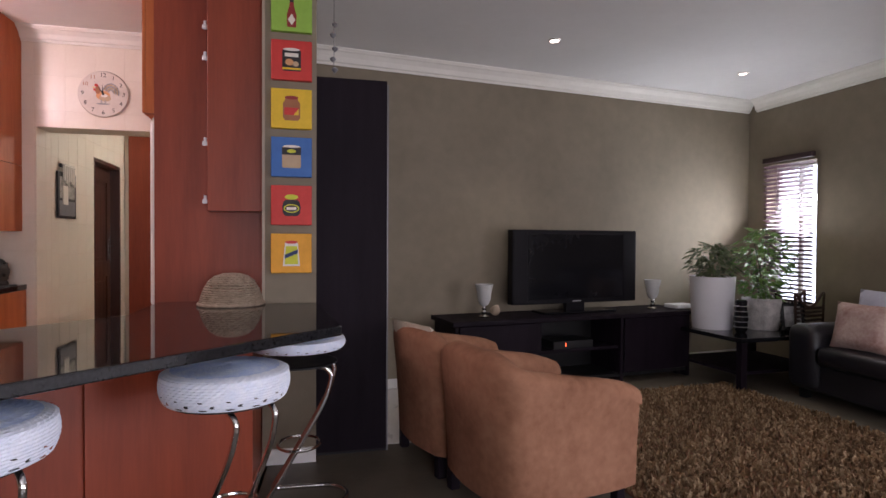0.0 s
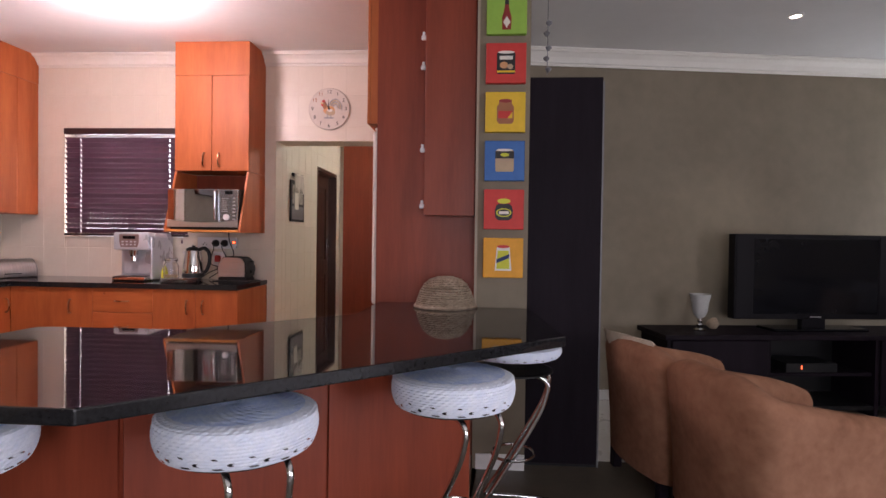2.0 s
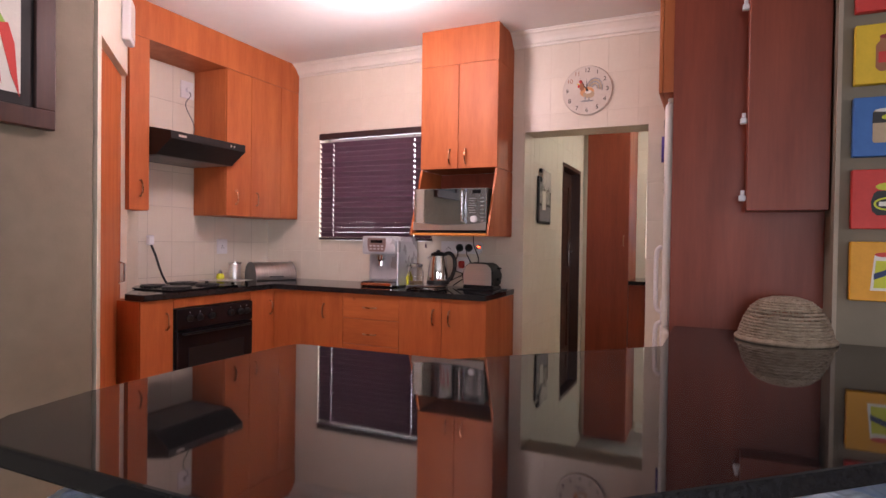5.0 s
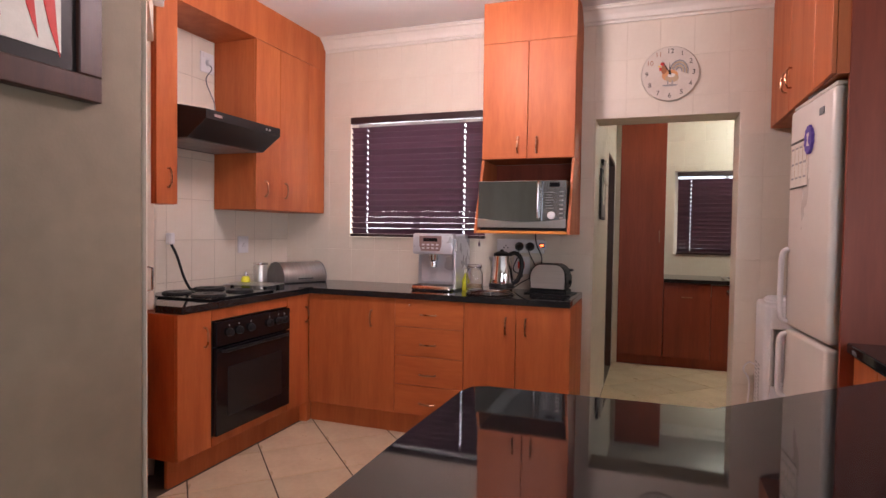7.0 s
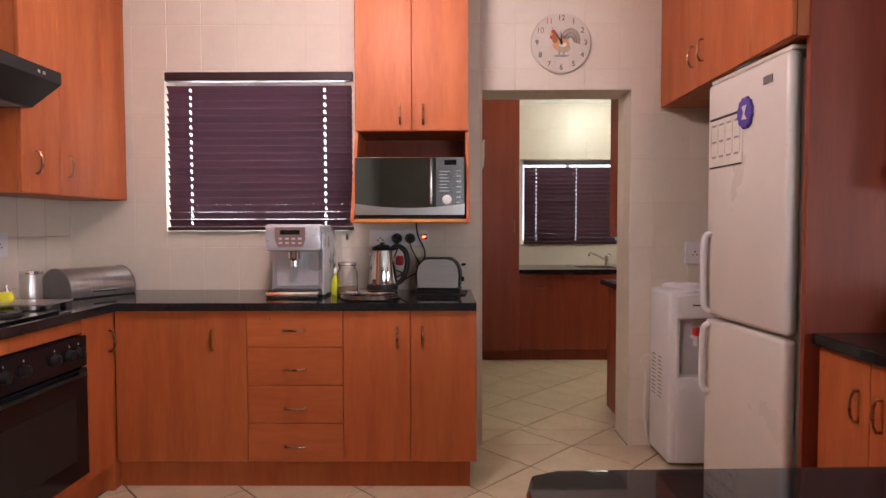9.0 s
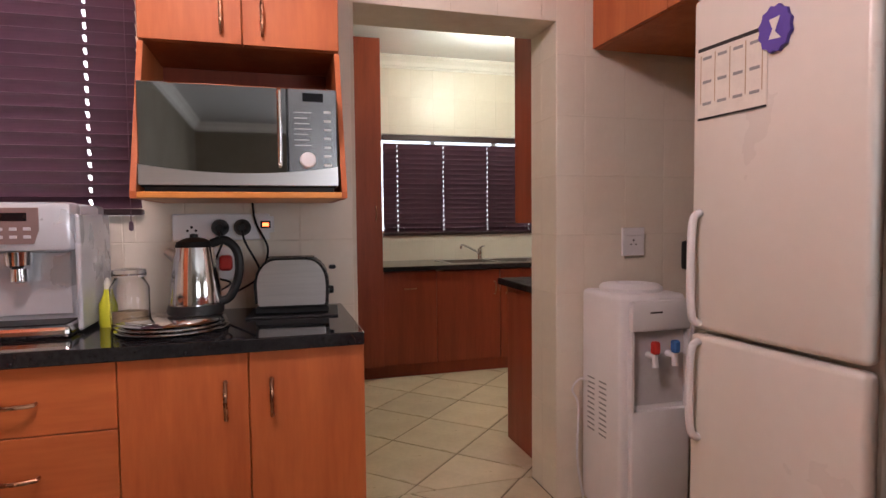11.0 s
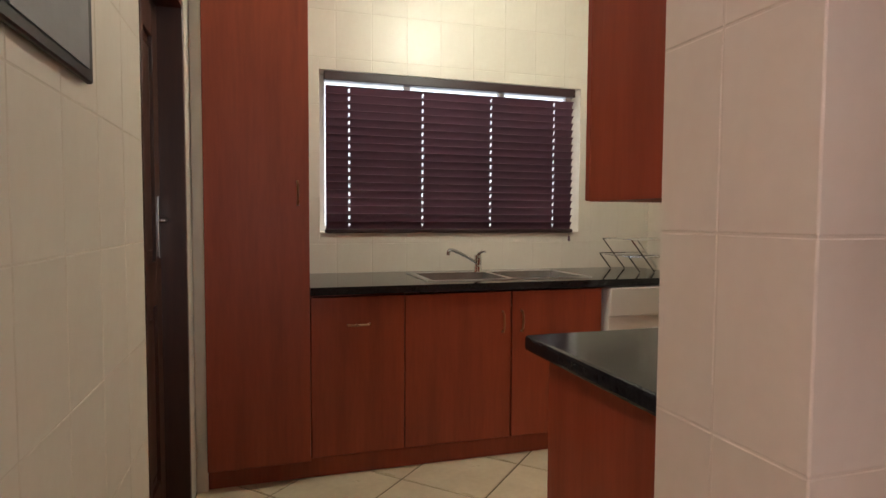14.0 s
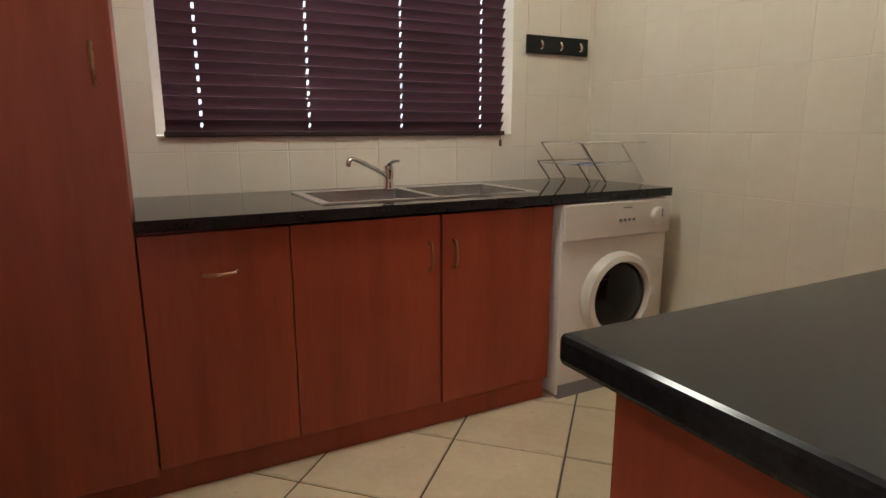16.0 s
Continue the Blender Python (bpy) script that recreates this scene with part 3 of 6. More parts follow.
t = thing("water_cooler", -0.53, 4.69, 0, 0, "white floor-standing water cooler with hot and cold taps", "water cooler")
bm = B()
box(bm, 0, 0.30, 0, 0.30, 0.012, 0.935, 0.022, 3)
part("body", bm, white_plastic, t, smooth=True)
bm = B()
lathe(bm, [(0.125, 0.93), (0.128, 0.95), (0.115, 0.962), (0.06, 0.966), (0.055, 0.95)], 28, (0.15, 0.16, 0))
part("bottle_collar", bm, white_plastic, t, smooth=True)

# oven and hob
t = thing("oven", -3.315, 3.498, 0.195, 90, "black built-under electric oven with knobs", "oven")
part("body", box(B(), 0, 0.664, 0.0, 0.5, 0.0, 0.615), black_plastic, t)
d = part("door", box(B(), 0.004, 0.66, -0.03, -0.001, 0.0, 0.475, 0.004), black_gloss, t, "black glass oven door")
part("door_window", box(B(), 0.09, 0.574, -0.032, -0.0305, 0.09, 0.36, 0.0008), black_plastic, d)
part("handle", tube(B(), [(0.05, -0.03, 0.455), (0.05, -0.05, 0.455), (0.614, -0.05, 0.455), (0.614, -0.03, 0.455)], 0.009, 8), black_plastic, d, smooth=True)
cp = part("control_panel", box(B(), 0.004, 0.66, -0.03, -0.001, 0.482, 0.615, 0.004), black_gloss, t)
for kx in (0.10, 0.18, 0.28, 0.45, 0.54, 0.60):
    bm = B()
    lathe(bm, [(0.024, 0), (0.022, 0.012), (0.018, 0.022), (0.006, 0.024)], 18)
    box(bm, -0.004, 0.004, -0.018, 0.018, 0.02, 0.028, 0.001)
    bmesh.ops.transform(bm, matrix=pose(kx, -0.03, 0.55, 90), verts=bm.verts)
    part("knob", bm, black_plastic, cp, "round black control knob", True)
    part("knob_mark", box(B(), kx - 0.0015, kx + 0.0015, -0.0315, -0.0302, 0.583, 0.592), white_paint, cp)
unit("oven_fascia", -3.33, 3.496, 0.815, 90, 0.67, 0.062, 0.3, [(0, 0.67, 0, 0.062, None, 0, "v")], "cherry laminate strip above the oven")
unit("oven_fascia", -3.33, 3.496, 0.14, 90, 0.67, 0.052, 0.3, [(0, 0.67, 0, 0.052, None, 0, "v")], "cherry laminate strip below the oven")

t = thing("cooker_hood", -3.895, 3.51, 1.80, 0, "black slim cooker hood", "cooker hood")
bm = B()
for y0, y1 in ((0.0, 0.645),):
    pts = [(0.0, 0.0), (0.40, 0.0), (0.53, 0.095), (0.53, 0.145), (0.34, 0.18), (0.0, 0.18)]
    a = [bm.verts.new((x, y0, z)) for x, z in pts]
    c = [bm.verts.new((x, y1, z)) for x, z in pts]
    bm.faces.new(a), bm.faces.new(c[::-1])
    for i in range(6):
        bm.faces.new((a[i], c[i], c[(i + 1) % 6], a[(i + 1) % 6]))
part("hood_body", bm, black_plastic, t)
for k in (0.50, 0.53):
    part("hood_button", box(B(), 0.5305, 0.5335, k, k + 0.012, 0.112, 0.124), steel, t)
part("badge", box(B(), 0.5305, 0.5325, 0.06, 0.12, 0.112, 0.126), steel, t)
part("filter", box(B(), 0.05, 0.38, 0.03, 0.615, -0.003, -0.0005), grey_plastic, t, "grey mesh filter")

t = thing("microwave_oven", -2.160, 4.53, 1.323, 0, "silver microwave oven with mirrored door", "microwave")
part("case", box(B(), 0, 0.545, 0.016, 0.34, 0.012, 0.305, 0.004), black_plastic, t)
mirror_door = mat("mirror_door", (0.50, 0.52, 0.54), (0.45, 0.47, 0.49), 0.03, metal=1.0, scale=2, rough_var=0.01)
panel_grey = mat("microwave_panel", (0.40, 0.42, 0.44), None, 0.22, metal=0.9, scale=3)
d = part("door", box(B(), 0.0, 0.40, -0.004, 0.015, 0.04, 0.303, 0.003), mirror_door, t, "mirrored dark glass door")
bm = B()
n = 14
for a in range(n):
    x0, x1 = 0.545 * a / n, 0.545 * (a + 1) / n
    za, zb = (0.052 + 0.022 * (2 * x / 0.545 - 1) ** 2 for x in (x0, x1))
    vs = [bm.verts.new(p) for p in ((x0, -0.007, 0.018), (x1, -0.007, 0.018), (x1, -0.007, zb), (x0, -0.007, za), (x0, 0.016, 0.018), (x1, 0.016, 0.018), (x1, 0.016, zb), (x0, 0.016, za))]
    for q in ((0, 1, 2, 3), (3, 2, 6, 7), (0, 4, 5, 1)):
        bm.faces.new([vs[k] for k in q])
bmesh.ops.remove_doubles(bm, verts=bm.verts, dist=0.0001)
part("lower_trim", bm, steel_h, t, "curved brushed steel strip")
part("handle", tube(B(), [(0.378, -0.004, 0.075), (0.378, -0.03, 0.082), (0.378, -0.03, 0.288), (0.378, -0.004, 0.295)], 0.007, 10), chrome, d, "vertical chrome bar handle", True)
cp = part("control_panel", box(B(), 0.402, 0.545, -0.004, 0.015, 0.04, 0.303, 0.003), panel_grey, t)
part("display", box(B(), 0.445, 0.505, -0.0052, -0.0042, 0.265, 0.29), black_gloss, cp)
for i in range(7):
    part("button", box(B(), 0.505, 0.527, -0.0075, -0.004, 0.075 + 0.026 * i, 0.083 + 0.026 * i, 0.0015), steel, cp)
    part("printed_line", box(B(), 0.42, 0.47 - 0.006 * (i % 3), -0.0046, -0.0041, 0.135 + 0.016 * i, 0.138 + 0.016 * i), steel, cp)
bm = B()
lathe(bm, [(0.024, 0), (0.023, 0.012), (0.02, 0.016), (0.005, 0.017)], 24)
bmesh.ops.transform(bm, matrix=pose(0.458, -0.004, 0.093, 90), verts=bm.verts)
part("dial", bm, white_plastic, cp, "round pale dial", True)
part("base", box(B(), 0.01, 0.535, 0.02, 0.32, 0.0, 0.012), black_plastic, t)

# ---- scullery ----
SZ = 0.875
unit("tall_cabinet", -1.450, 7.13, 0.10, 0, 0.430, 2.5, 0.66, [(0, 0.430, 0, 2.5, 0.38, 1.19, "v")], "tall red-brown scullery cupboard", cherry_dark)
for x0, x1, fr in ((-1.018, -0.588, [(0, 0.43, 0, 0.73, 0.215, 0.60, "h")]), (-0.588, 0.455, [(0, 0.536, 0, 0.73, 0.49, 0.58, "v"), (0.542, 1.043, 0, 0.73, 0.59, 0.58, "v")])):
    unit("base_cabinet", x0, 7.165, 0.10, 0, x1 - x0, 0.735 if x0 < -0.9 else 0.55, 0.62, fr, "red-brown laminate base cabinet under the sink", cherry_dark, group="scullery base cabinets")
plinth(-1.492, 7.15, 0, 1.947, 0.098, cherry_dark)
bm = B()
gx, gy = (-1.017, -0.45, 0.43, 1.09), (7.125, 7.24, 7.68, 7.797)
slab = [[[bm.verts.new((x, y, z)) for y in gy] for x in gx] for z in (SZ - 0.036, SZ)]
for lv in slab:
    for i in range(3):
        for k in range(3):
            if (i, k) != (1, 1):
                bm.faces.new((lv[i][k], lv[i + 1][k], lv[i + 1][k + 1], lv[i][k + 1]))
rim = [(i, 0) for i in range(4)] + [(3, k) for k in range(1, 4)] + [(i, 3) for i in (2, 1, 0)] + [(0, k) for k in (2, 1)]
for loop in (rim, [(1, 1), (2, 1), (2, 2), (1, 2)]):
    for (a, b), (c, d) in zip(loop, loop[1:] + loop[:1]):
        bm.faces.new((slab[0][a][b], slab[0][c][d], slab[1][c][d], slab[1][a][b]))
solid("scullery_worktop", bm, granite, "polished black granite scullery worktop", "worktop")
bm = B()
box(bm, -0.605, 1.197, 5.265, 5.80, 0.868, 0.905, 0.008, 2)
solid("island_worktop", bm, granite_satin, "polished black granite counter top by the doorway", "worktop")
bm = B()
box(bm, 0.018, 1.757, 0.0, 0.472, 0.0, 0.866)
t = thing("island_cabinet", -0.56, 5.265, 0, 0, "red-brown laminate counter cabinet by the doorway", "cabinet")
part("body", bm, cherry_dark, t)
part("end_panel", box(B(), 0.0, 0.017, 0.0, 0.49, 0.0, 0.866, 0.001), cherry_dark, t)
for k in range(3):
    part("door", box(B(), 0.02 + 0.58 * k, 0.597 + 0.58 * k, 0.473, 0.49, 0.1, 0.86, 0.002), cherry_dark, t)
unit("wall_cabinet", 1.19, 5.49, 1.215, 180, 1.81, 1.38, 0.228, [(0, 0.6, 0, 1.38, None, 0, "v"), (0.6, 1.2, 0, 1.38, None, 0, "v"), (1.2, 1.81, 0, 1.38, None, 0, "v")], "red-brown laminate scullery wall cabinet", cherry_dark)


# ---- bar stools ----
def crochet(bm, r, z0, z1, rows, cols, holes=True):
    """A knitted cushion cover: rows of raised stitches, with open stitches along the lower rows."""
    h = z1 - z0
    prof = []
    for i in range(rows + 1):
        u = i / rows
        if u < 0.62:
            a = u / 0.62
            rr, z = r * (0.86 + 0.14 * math.sin(math.pi * (0.12 + 0.62 * a)) ** 0.7), z0 + h * 0.82 * a
        else:
            a = (u - 0.62) / 0.38
            rr, z = r * (0.985 * math.cos(a * math.pi / 2) ** 0.55 if a < 1 else 0.0), z0 + h * (0.82 + 0.18 * math.sin(a * math.pi / 2))
        prof.append((max(rr, 0.012), z))
    grid = []
    for i, (rr, z) in enumerate(prof):
        row = []
        for k in range(cols):
            bump = (0.0010 * (1 if i % 2 else -1) + 0.0013 * (1 if (i // 2 + k) % 2 else -1)) * min(1, rr / (0.5 * r))
            a = 2 * math.pi * (k + 0.5 * (i % 2)) / cols
            row.append(bm.verts.new(((rr + bump) * math.cos(a), (rr + bump) * math.sin(a), z + 0.4 * bump)))
        grid.append(row)
    for i in range(rows):
        for k in range(cols):
            if holes and (i in (3, 4) and k % 7 == 3 or i == 7 and k % 7 == 0 or i == 1 and k % 7 < 2):
                continue
            bm.faces.new((grid[i][k], grid[i][(k + 1) % cols], grid[i + 1][(k + 1) % cols], grid[i + 1][k]))
    bm.faces.new(grid[-1])
    return bm


def stool(x, y, rz, label, base_z=0.676):
    """Outward side along local -y."""
    t = thing("bar_stool", x, y, 0, rz, label, "bar stool", "stools round the bar")
    part("cover", crochet(B(), 0.228, base_z, 0.790, 32, 108), yarn, t, "white crocheted cover")
    bm = B()
    grid = []
    for q in range(13):
        rr = 0.012 + 0.0148 * q
        grid.append([bm.verts.new((rr * math.cos(2 * math.pi * (a + 0.5 * (q % 2)) / 56), rr * math.sin(2 * math.pi * (a + 0.5 * (q % 2)) / 56), 0.797 - 0.30 * rr ** 2 + (0.0014 if (a + q) % 2 else -0.0009))) for a in range(56)])
    for p, q in zip(grid, grid[1:]):
        for a in range(56):
            bm.faces.new((p[a], p[(a + 1) % 56], q[(a + 1) % 56], q[a]))
    bm.faces.new(grid[0])
    # the blue of this disc stands in for cool daylight on white stitches
    part("cover_centre", bm, yarn_skylit, t, "white crocheted centre, coloured blue as if in skylit shade")
    part("seat_base", lathe(B(), [(0.17, 0.658), (0.19, 0.664), (0.19, 0.67), (0.17, 0.674)], 28), black_plastic, t)
    for sx in (-0.085, 0.085):
        pts = [(sx, 0.02, 0.662), (sx, -0.12, 0.658), (sx, -0.165, 0.63), (sx, -0.165, 0.58), (sx * 1.05, -0.12, 0.46), (sx * 1.15, 0.05, 0.16), (sx * 1.2, 0.125, 0.035), (sx * 1.25, 0.12, 0.013), (sx * 1.35, 0.02, 0.012), (sx * 1.45, -0.12, 0.012)]
        part("leg_tube", tube(B(), bezier(pts, 5), 0.011, 10), chrome, t, "bent chrome tube", True)
    pts = [(0.123 * math.cos(a), -0.12 - 0.12 * math.sin(a), 0.012) for a in [math.pi * i / 14 for i in range(15)]]
    part("floor_loop", tube(B(), pts, 0.0115, 10), chrome, t, "chrome floor loop", True)
    part("footrest", tube(B(), [(0.115 * math.cos(a), -0.01 + 0.10 * math.sin(a), 0.27) for a in [2 * math.pi * i / 28 for i in range(28)]], 0.007, 8, True), chrome, t, "chrome footrest ring", True)
    return t


OUT = math.degrees(math.atan2(0.68, 0.73))
s0 = stool(-0.49, 1.945, OUT, "chrome bar stool with a white crocheted cover, its centre tinted by skylight")
for x, y, rz in ((0.11, 2.45, OUT), (-1.19, 1.70, 4)):
    copy_thing(s0, pose(x, y, 0, 0, 0, rz))
stool(0.36, 3.06, 82, "chrome bar stool with a thin white seat beside the bar", 0.735)


# ---- canvases on the pillar ----
def flat(bm, pts, y0, y1):
    """A polygon of (x, z) points, as a thin plate from y0 to y1."""
    a = [bm.verts.new((x, y0, z)) for x, z in pts]
    b = [bm.verts.new((x, y1, z)) for x, z in pts]
    n = len(pts)
    bm.faces.new(a), bm.faces.new(b[::-1])
    for i in range(n):
        bm.faces.new((a[i], a[(i + 1) % n], b[(i + 1) % n], b[i]))
    return bm


def ell(cx, cz, rx, rz, n=20):
    return [(cx + rx * math.cos(2 * math.pi * i / n), cz + rz * math.sin(2 * math.pi * i / n)) for i in range(n)]


def jar(w, zs):
    """A symmetric outline from half widths and heights."""
    return [(-a, z) for a, z in zs] + [(a, z) for a, z in reversed(zs)]


def paint(name, c):
    return mat("paint_" + name, c, tuple(v * 0.88 for v in c), 0.55, scale=20, bump=0.15, bump_scale=150)


P = {k: paint(k, c) for k, c in dict(green=(0.28, 0.50, 0.06), red=(0.62, 0.035, 0.025), yellow=(0.78, 0.50, 0.015), blue=(0.03, 0.14, 0.42), orange=(0.80, 0.36, 0.015), black=(0.015, 0.013, 0.012), brown=(0.36, 0.13, 0.05), peach=(0.68, 0.33, 0.14), white=(0.78, 0.74, 0.66), maroon=(0.28, 0.02, 0.015), lime=(0.62, 0.62, 0.03), navy=(0.02, 0.04, 0.12), grey=(0.3, 0.3, 0.3), tin=(0.5, 0.36, 0.22), purple=(0.10, 0.06, 0.35)).items()}
CAN = [(0.045, -0.06), (0.05, -0.052), (0.05, 0.05), (0.045, 0.058)]
JAR = [(0.034, -0.065), (0.046, -0.05), (0.046, 0.03), (0.034, 0.045), (0.034, 0.06)]
pictures = [
    ("green", "bottle of red sauce", [("black", jar(0, [(0.012, 0.02), (0.010, 0.10)])), ("maroon", jar(0, [(0.024, -0.085), (0.026, -0.02), (0.012, 0.03), (0.011, 0.05)])), ("white", [(0, -0.075), (0.02, -0.045), (0, -0.012), (-0.02, -0.045)])]),
    ("red", "dark striped tin", [("black", jar(0, CAN)), ("white", ell(0, 0.058, 0.045, 0.008)), ("white", jar(0, [(0.036, 0.018), (0.036, 0.038)])), ("peach", ell(-0.012, -0.012, 0.022, 0.018)), ("tin", ell(0.022, -0.02, 0.016, 0.014)), ("yellow", jar(0, [(0.049, -0.052), (0.049, -0.042)]))]),
    ("yellow", "brown jar with red label", [("brown", jar(0, JAR)), ("maroon", ell(0, 0.06, 0.036, 0.010)), ("red", jar(0, [(0.038, -0.035), (0.038, 0.005)])), ("yellow", [(0.01, -0.035), (0.038, -0.035), (0.038, 0.0)])]),
    ("blue", "tin with dark band", [("tin", jar(0, CAN)), ("black", jar(0, [(0.051, 0.012), (0.051, 0.052)])), ("white", ell(0, 0.058, 0.045, 0.007)), ("lime", ell(0, 0.032, 0.024, 0.010))]),
    ("red", "black jar with yellow lid", [("black", jar(0, [(0.03, -0.06), (0.046, -0.045), (0.050, -0.01), (0.042, 0.02), (0.03, 0.03)])), ("lime", ell(0, 0.045, 0.036, 0.014)), ("lime", ell(0, -0.018, 0.042, 0.024)), ("black", ell(0, -0.018, 0.035, 0.018)), ("white", jar(0, [(0.026, -0.026), (0.026, -0.010)]))]),
    ("orange", "white bottle with blue stripe", [("white", jar(0, [(0.046, -0.07), (0.036, 0.045), (0.034, 0.06)])), ("red", ell(0, 0.062, 0.034, 0.009)), ("lime", jar(0, [(0.036, -0.06), (0.030, 0.04)])), ("navy", [(-0.036, -0.03), (0.034, 0.0), (0.034, 0.022), (-0.036, -0.008)])]),
]
for i, (ground, what, shapes) in enumerate(pictures):
    z = 2.505 - 0.2655 * i
    t = thing("canvas_picture", 0.325, 3.528, z, 0, ground + " square canvas painted with a " + what, "picture", "canvases on the pillar")
    part("canvas", box(B(), -0.109, 0.109, -0.032, -0.002, -0.109, 0.109, 0.003), P[ground], t)
    for k, (c, pts) in enumerate(shapes):
        part("painted_shape", flat(B(), pts, -0.0330 - 0.0005 * k, -0.0322), P[c], t)
bm = B()
box(bm, 0.168, 0.182, 3.521, 3.529, 0.905, 2.64)
solid("trim_pillar", bm, mat("beige_edging", (0.40, 0.32, 0.24), None, 0.6, scale=6), "beige edging strip on the pillar corner", "trim", "structure")
bm = B()
box(bm, 0.19, 0.46, 3.517, 3.529, 0.0, 0.085)
solid("baseboard_pillar", bm, passage_tile, "pale tile skirting round the pillar", "skirting", "structure")

# woven food cover on the bar
t = thing("food_cover", 0.012, 3.50, BZ, 0, "upturned woven wicker food cover on the bar", "basket")
prof = [(0.165, 0.004), (0.158, 0.02), (0.15, 0.05), (0.138, 0.085), (0.115, 0.125), (0.085, 0.15), (0.045, 0.163), (0.008, 0.166)]
bm = B()
for q in range(22):
    u = q / 21 * (len(prof) - 1.001)
    k, f = int(u), u - int(u)
    rr, z = (prof[k][j] * (1 - f) + prof[k + 1][j] * f for j in (0, 1))
    tube(bm, [((rr + 0.0032 * (1 if (a // 2 + q) % 2 else -1)) * math.cos(a * math.pi / 40), (rr + 0.0032 * (1 if (a // 2 + q) % 2 else -1)) * math.sin(a * math.pi / 40), z + 0.002) for a in range(80)], 0.0052, 5, True)
part("weave", bm, wicker, t, smooth=True)
bm = B()
for a in range(20):
    c, s = math.cos(a * math.pi / 10), math.sin(a * math.pi / 10)
    tube(bm, [((r - 0.003) * c, (r - 0.003) * s, z) for r, z in prof], 0.004, 5)
part("ribs", bm, wicker, t)
part("rim", tube(B(), [(0.168 * math.cos(a * math.pi / 24), 0.168 * math.sin(a * math.pi / 24), 0.009) for a in range(48)], 0.009, 8, True), wicker, t, "braided rim", True)

# ---- lounge ----
ANG = math.degrees(math.atan2(0.66, 4.70))


def by_wall(s, off):
    d = (TVE - TVW).normalized()
    return TVW.x + d.x * s + d.y * off, TVW.y + d.y * s - d.x * off


t = thing("sliding_panel", 0.445, 3.60, 0.0, 0, "tall dark espresso wooden panel standing beside the pillar", "panel")
part("panel", box(B(), 0, 0.425, 0, 0.045, 0.015, 2.19, 0.003), dark_wood, t)
part("edge_strip", box(B(), 0.426, 0.434, 0.004, 0.041, 0.0, 2.17), grey_plastic, t, "grey edge strip")
part("foot_rail", box(B(), 0.0, 0.425, 0.008, 0.037, 0.0, 0.015), black_plastic, t)
t = thing("wind_chime", 0.56, 3.62, 2.19, 0, "small hanging chain ornament with shells", "ornament")
part("chain", tube(B(), [(0, 0, 0.02), (0, 0, H - 2.19)], 0.002, 5), grey_plastic, t)
for k, z in enumerate((0.05, 0.11, 0.17, 0.25, 0.31)):
    bm = B()
    lathe(bm, [(0.002, -0.018), (0.016, -0.006), (0.018, 0.004), (0.004, 0.014)], 10, (0.006 * (-1) ** k, 0, z))
    part("shell", bm, grey_plastic, t, smooth=True)
bm = B()
prism(bm, [(0.47, 3.70), (2.2, 3.70), (2.2, 5.14), (0.47, 4.89)], 0.001, 0.005)
solid("floor_passage", bm, passage_tile, "white tiled floor strip behind the panel", "floor", "structure")
bm = B()
prism(bm, [by_wall(0.01, 0.001), by_wall(0.01, 0.012), by_wall(4.6, 0.012), by_wall(4.6, 0.001)], 0.006, 0.085)
solid("baseboard_lounge", bm, passage_tile, "pale skirting along the lounge wall", "skirting", "structure")

x, y = by_wall(1.0, 0.53)
t = thing("tv_stand", x, y, 0, ANG, "long low black wooden television stand with shelves", "tv stand")
part("top", box(B(), 0, 2.45, 0, 0.5, 0.575, 0.612, 0.004), dark_wood, t)
for a, b in ((0.03, 0.06), (0.78, 0.81), (1.62, 1.65), (2.38, 2.41)):
    part("upright", box(B(), a, b, 0.03, 0.48, 0.0, 0.574), dark_wood, t)
part("bottom_shelf", box(B(), 0.061, 2.379, 0.04, 0.46, 0.05, 0.08), black_plastic, t)
part("shelf", box(B(), 0.811, 1.619, 0.06, 0.46, 0.30, 0.325), dark_wood, t)
for a, b in ((0.062, 0.778), (1.652, 2.378)):
    dr = part("drawer_front", box(B(), a, b, 0.01, 0.03, 0.09, 0.57, 0.003), dark_wood, t)
    part("knob", lathe(B(), [(0.008, 0), (0.012, 0.0)], 8, ((a + b) / 2, 0.006, 0.33), False), chrome, dr)
part("back", box(B(), 0.061, 2.379, 0.462, 0.479, 0.08, 0.574), black_plastic, t)
x, y = by_wall(1.95, 0.47)
t = thing("decoder", x, y, 0.326, ANG, "black set-top box with a red standby light", "media box")
part("case", box(B(), 0, 0.40, 0, 0.26, 0, 0.07, 0.004), black_plastic, t)
for z in (0.028, 0.042):
    part("standby_light", box(B(), 0.115, 0.123, -0.002, -0.0004, z, z + 0.007), red_led, t)

x, y = by_wall(1.64, 0.30)
tv_black = mat("matt_black_casing", (0.006, 0.005, 0.007), (0.009, 0.008, 0.010), 0.5, scale=10, spec=0.12)
t = thing("television", x, y, 0.613, ANG, "wide black plasma television with side speakers, switched off", "television")
part("bezel", box(B(), 0, 1.31, 0, 0.09, 0.085, 0.735, 0.008, 2), tv_black, t)
part("screen", box(B(), 0.155, 1.155, -0.003, -0.0005, 0.125, 0.70, 0.001), black_gloss, t, "glossy dark screen")
for a in (0.012, 1.165):
    part("speaker", box(B(), a, a + 0.133, -0.006, -0.0005, 0.10, 0.725, 0.002), tv_black, t, "black side speaker")
part("stand_neck", box(B(), 0.56, 0.75, 0.02, 0.07, 0.02, 0.086), tv_black, t)
